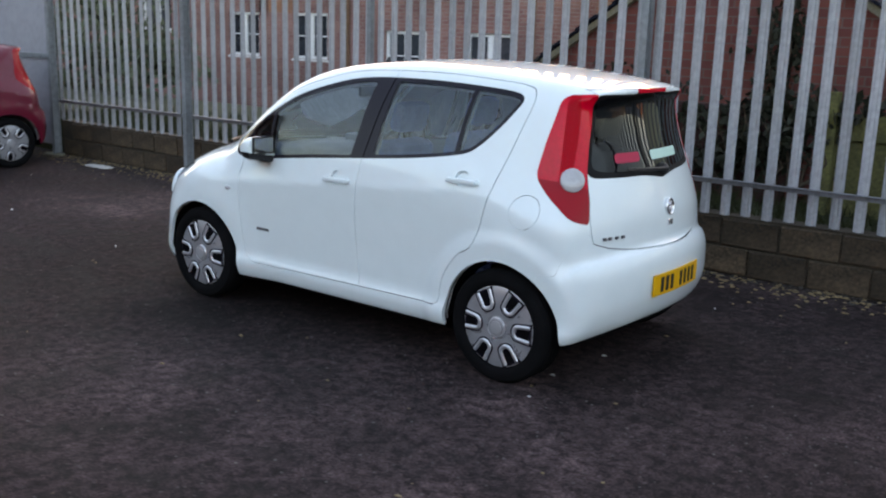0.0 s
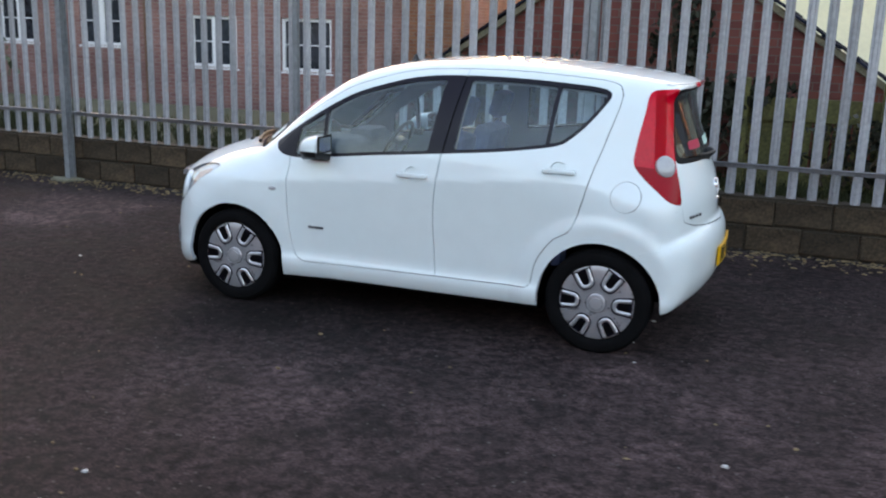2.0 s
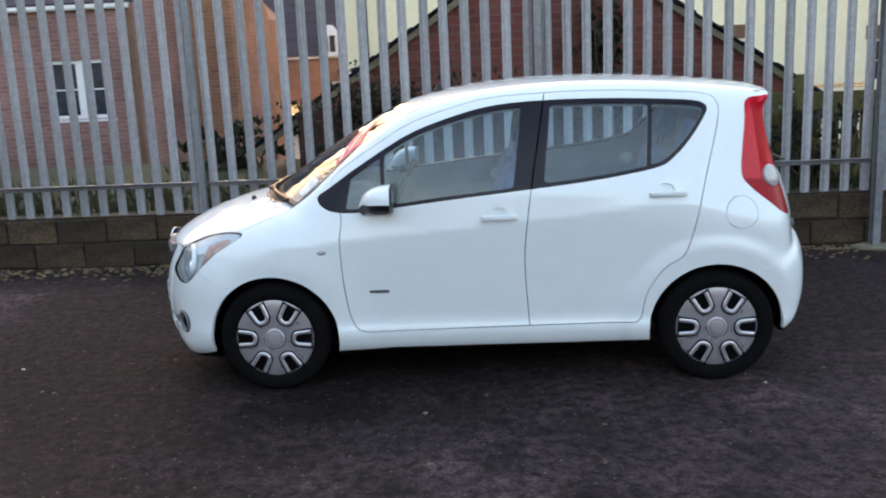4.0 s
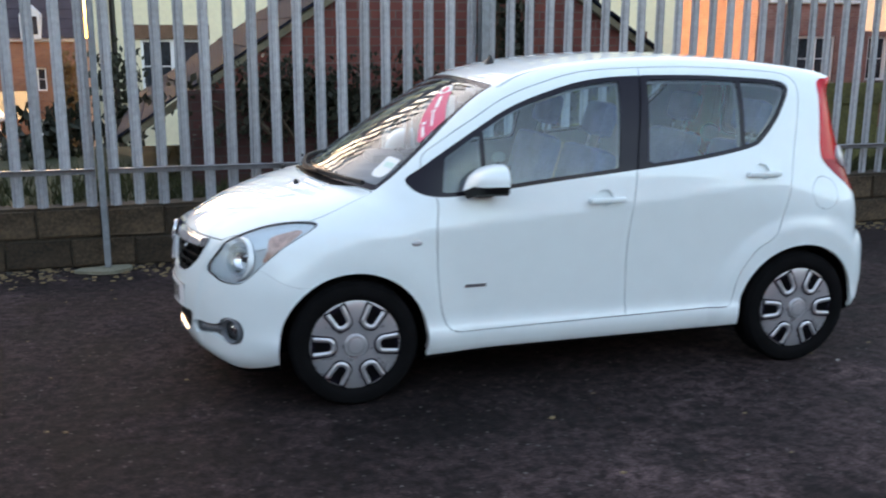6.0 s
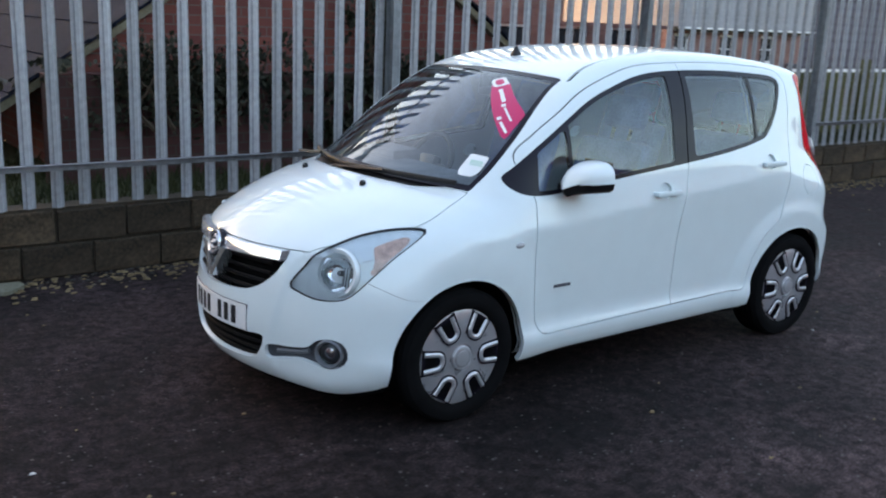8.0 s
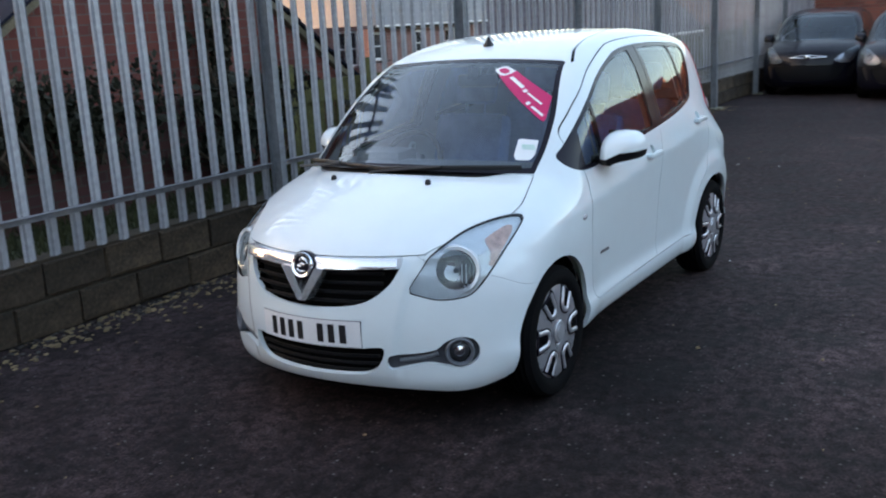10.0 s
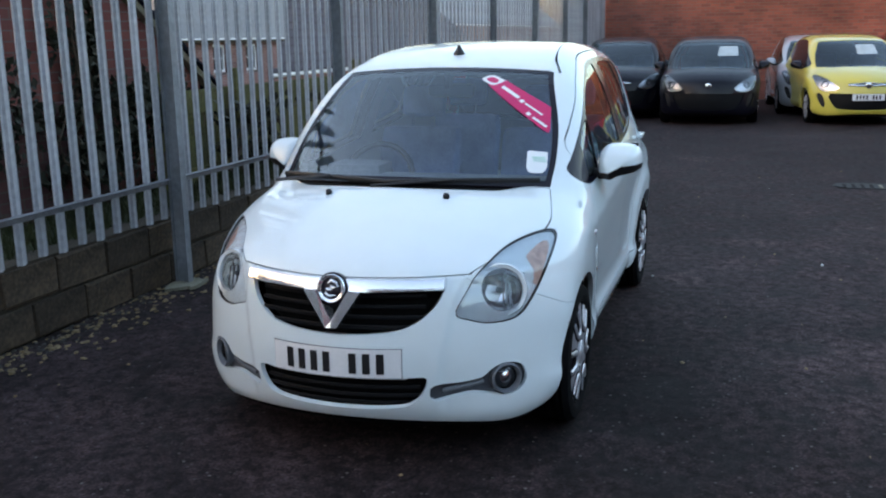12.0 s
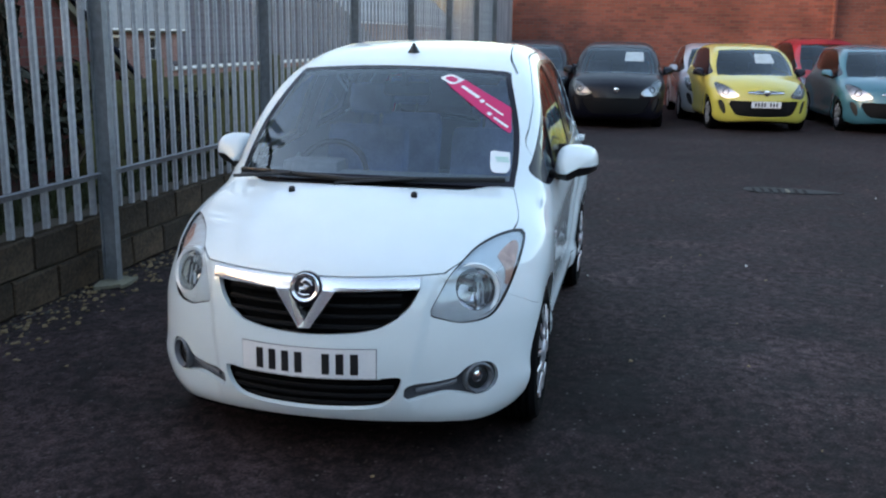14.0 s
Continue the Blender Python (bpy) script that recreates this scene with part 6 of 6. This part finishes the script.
def parked_car(label, colour, m, sx=1.05, sz=1.03, sy=1.09, plate=None, slim=False, dark_grille=True, rear_plate=False, name="car", card=0.0, bar=True):
    car = thing(name, label, "car", "parked cars", m)
    sk = SKIN_FAR

    def warp(v):
        v = v.copy()
        x = v[:, 0]
        v[:, 0] = x * sx
        v[:, 2] = np.where(v[:, 2] > .9, .9 + (v[:, 2] - .9) * (sz * 1.5 - .6), v[:, 2])
        v[:, 1] *= sy
        return v
    emit(sk, "body", "body_shell", colour, car, skirt=.02, warp=warp)
    emit(sk, "underside", "underbody", DARK_GAP, car, warp=warp)
    for side in (1, -1):
        emit(sk, ["surround", "pane_quarter", "pane_front", "pane_rear", "pane_back"], "side_window", BLACK_GLOSS if slim else DARK_GLASS, car, side, offset=-.004, warp=warp)
        lamp = emit(sk, ["headlamp", "headlamp_rim"], "headlamp", PARKED_LAMP, car, side, offset=-.012, warp=warp, label="clear headlamp")
        emit(sk, ["headlamp", "headlamp_rim"], "lens", CLEAR, lamp, side, offset=.0, warp=warp)
        m2 = Matrix.Diagonal((sx, sy, 1, 1)) @ mounted(1.66, .605 * side, .715, -.010)
        part("lamp_ring", _turned(lathe([(.062, -.004), (.062, .006), (.050, .008), (.046, -.004)], 24, False), m2), GREY_PLASTIC, lamp, smooth=40)
        part("lamp_bowl", _turned(lathe([(.050, .002), (.04, -.012), (.02, -.022), (.001, -.024)], 24, False), m2), PARKED_LAMP, lamp, smooth=40)
        emit(sk, ["taillamp", "taillamp_low", "taillamp_stripe"], "tail_lamp", DARK_RED_LENS, car, side, warp=warp, skirt=.02)
        emit(sk, "fog_recess", "fog_recess", BLACK_TRIM, car, side, offset=-.02, warp=warp)
        for x in (1.18, -1.18):
            wheel(car, (x * sx, .712 * side * sy, .297), side, spokes=5)
        mirror(car, side, colour if not slim else BLACK_GLOSS, (.565 * sx, .79 * sy, .96))
    emit(sk, ["screen", "screen_edge", "scuttle"], "windscreen", DARK_GLASS, car, offset=-.002, warp=warp)
    emit(sk, ["rear_pane", "rear_edge"], "rear_window", BLACK_GLOSS, car, offset=-.002, warp=warp)
    emit(sk, "grille", "grille", GRILLE_BLACK if bar else colour, car, offset=-.01 if bar else -.002, warp=warp)
    emit(sk, "grille_low", "lower_grille", GRILLE_BLACK, car, offset=-.02, warp=warp)
    emit(sk, "body", "cabin_lining", INTERIOR, car, offset=-.06, flip=True, warp=warp)
    if bar:
        part("chrome_bar", tube([((1.925 - .6 * y * y) * sx + .004, y * sy, .708 - .014 * math.cos(y * 4.4)) for y in np.linspace(-.29, .29, 13)], .019, 8), CHROME, car, smooth=60)
        part("chrome_lip", tube([((1.925 - .6 * y * y) * sx + .002, y * sy, .690 + .056 * math.cos(y * 4.6)) for y in np.linspace(-.29, .29, 13)], .008, 8), CHROME, car, smooth=60)
    part("badge", _turned(lathe([(.052, -.02), (.052, .012), (.03, .02), (.001, .02)], 24), Matrix.Translation((1.935 * sx, 0, .700)) @ Matrix.Rotation(radians(-90), 4, "Z")), CHROME, car, smooth=40)
    for y in (-.36, .36):
        part("seat_back", box((-.12, y - .23, .45), (.05, y + .23, 1.20), .05), SEAT_CLOTH, car, smooth=50)
    if card:
        keep = Skin(sk.V, sk.N, sk.T)
        keep.tag = sk.tag.copy()
        keep.cut(outline_distance(np.stack([keep.V[:, 1], keep.V[:, 2]], 1), np.array([(card - .17, 1.22), (card + .17, 1.22), (card + .15, 1.40), (card - .15, 1.40)])), "screen", "note", None)
        emit(keep, "note", "price_card", CARD, car, offset=.002, warp=warp, label="white price card on the windscreen")
    if plate:
        p = part("number_plate", box((1.965 * sx, -.26, .445), (1.975 * sx, .26, .555), .003), plate, car)
        plate_bars(p, 8, 1.975 * sx, .50, .42, .07, 1)
    return car


PAINT_BLACK = paint("black car paint", (0.003, 0.003, 0.007), gloss=0.38)
PAINT_YELLOW = paint("yellow car paint", (0.56, 0.47, 0.085))
PAINT_BLUE = paint("turquoise metallic paint", (0.032, 0.145, 0.19), 0.25)
PAINT_RED = paint("red car paint", (0.36, 0.012, 0.03))
PAINT_SILVER = paint("silver car paint", (0.42, 0.44, 0.47), 0.5)
PAINT_MAROON = paint("maroon car paint", (0.15, 0.004, 0.020), 0.0)


def at(front_x, y, turn=0.0, sx=1.05):
    return pose(front_x, y, 0, 0, 0, turn) @ Matrix.Translation((-1.97 * sx, 0, 0))


parked_car("black hatchback with no front number plate parked facing out", PAINT_BLACK, at(-12.7, .66, 1), card=.28, bar=False)
parked_car("bright yellow hatchback with black mirrors parked facing out", PAINT_YELLOW, at(-12.9, 3.31, 8), plate=PLATE_WHITE, slim=True, card=.18)
parked_car("turquoise hatchback parked facing out", PAINT_BLUE, at(-13.2, 5.62, 4), card=.20)
parked_car("dark grey hatchback parked in the second row", PAINT_BLACK, at(-13.7, -1.15, 2))
parked_car("silver hatchback parked behind the yellow car", PAINT_SILVER, at(-15.0, 2.80, 4))
parked_car("red people carrier parked in the second row", PAINT_RED, at(-16.6, 5.35, 8), sz=1.16)
parked_car("maroon hatchback parked with its tail towards the fence", PAINT_MAROON, pose(8.2, -.02, 0, 0, 0, 85), sx=1.06, sz=.98, sy=1.03)

# ---------------------------------------------------------------- the white car
main_car(Matrix.Identity(4))

# ---------------------------------------------------------------- ground details
drain = thing("drain_cover", "worn iron drain cover sunk in broken asphalt", "drain cover")
part("frame", box((-6.02, 2.35, .001), (-5.72, 3.05, .007), .002), IRON, drain)
for k in range(7):
    part("bar", box((-5.98, 2.40 + .09 * k, .007), (-5.76, 2.435 + .09 * k, .012), .002), CONCRETE if k == 4 else IRON, drain)
part("broken_edge", prism([(-.40, -.16), (-.2, -.21), (.25, -.18), (.42, -.12), (.62, .02), (.3, .17), (-.3, .19), (-.46, .04)], .004, Matrix.Translation((-5.88, 2.75, .0045)) @ Matrix.Rotation(radians(90), 4, "Z") @ Matrix.Rotation(radians(90), 4, "X")), GRILLE_BLACK, drain, "dark broken asphalt round the frame")


def scatter(name, label, category, count, seed, area, size, mat):
    """Loose flat bits lying on the ground."""
    rng = random.Random(seed)
    verts, faces = [], []
    for _ in range(count):
        x, y = area(rng)
        s = size * rng.uniform(.4, 1.6)
        a = rng.uniform(0, 6.3)
        n = len(verts)
        k = 5
        for z in (.001, s * rng.uniform(.2, .5)):
            for q in range(k):
                r = s * rng.uniform(.5, 1) * (1 if z < .002 else .75)
                verts.append((x + r * math.cos(a + 6.283 * q / k), y + r * math.sin(a + 6.283 * q / k) * .7, z))
        faces.append(tuple(range(n + k, n + 2 * k)))
        faces += [(n + q, n + (q + 1) % k, n + k + (q + 1) % k, n + k + q) for q in range(k)]
    return tagged(new(name, arrays_mesh(name, verts, faces, mat)), label, category, "", "stuff")


scatter("grit", "loose grit and dead leaves along the wall foot", "grit", 1500, 41, lambda r: (r.uniform(-12, 9), WALL_Y + abs(r.gauss(0, .13))), .016, GRIT)
scatter("gravel", "loose stones scattered on the asphalt", "gravel", 380, 43, lambda r: (r.uniform(-11, 8), r.uniform(-1.9, 7)), .007, GRIT)
scatter("paper_scraps", "small pale scraps of litter on the asphalt", "litter", 42, 47, lambda r: (r.uniform(-6, 7), r.uniform(-1.9, 4.5)), .016, LITTER)

scatter("dead_leaves", "brown dead leaves blown against the wall foot", "leaves", 2200, 53, lambda r: (r.uniform(-12, 9), WALL_Y + .02 + abs(r.gauss(0, .20))), .021, DEAD_LEAF)
scatter("leaf_litter", "scattered dead leaves and twigs on the asphalt", "leaves", 260, 59, lambda r: (r.uniform(-10, 8), r.uniform(-1.9, 6)), .013, DEAD_LEAF)
rag = bmesh.new()
for k in range(7):
    add_box(rag, (6.50 + .06 * k, -2.06 + .012 * (k % 3), .002), (6.57 + .06 * k, -1.93 + .015 * (k % 2), .012 + .006 * (k % 2)), .003)
tagged(part("plastic_scrap", rag, LITTER), "flattened white plastic strip on the asphalt", "litter")

# wall blocks and pales, piece by piece
blocks = block_meshes()
for row in range(2):
    for k in range(62):
        ob = new("block", blocks[(k * 7 + row * 3) % 4])
        ob.parent = wall_low
        ob.location = (7.8 - .445 * k - (.22 if row else 0), WALL_Y, .112 + .222 * row)
pale = pale_mesh()
for a, b in zip(POSTS, POSTS[1:]):
    n = 17
    for k in range(n):
        ob = new("pale", pale)
        ob.parent = fence
        x = a + (b - a) * (k + .5) / n
        ob.matrix_basis = pose(x, FY, random.uniform(-.008, .008), 0, random.uniform(-.25, .25), random.uniform(-1.5, 1.5))
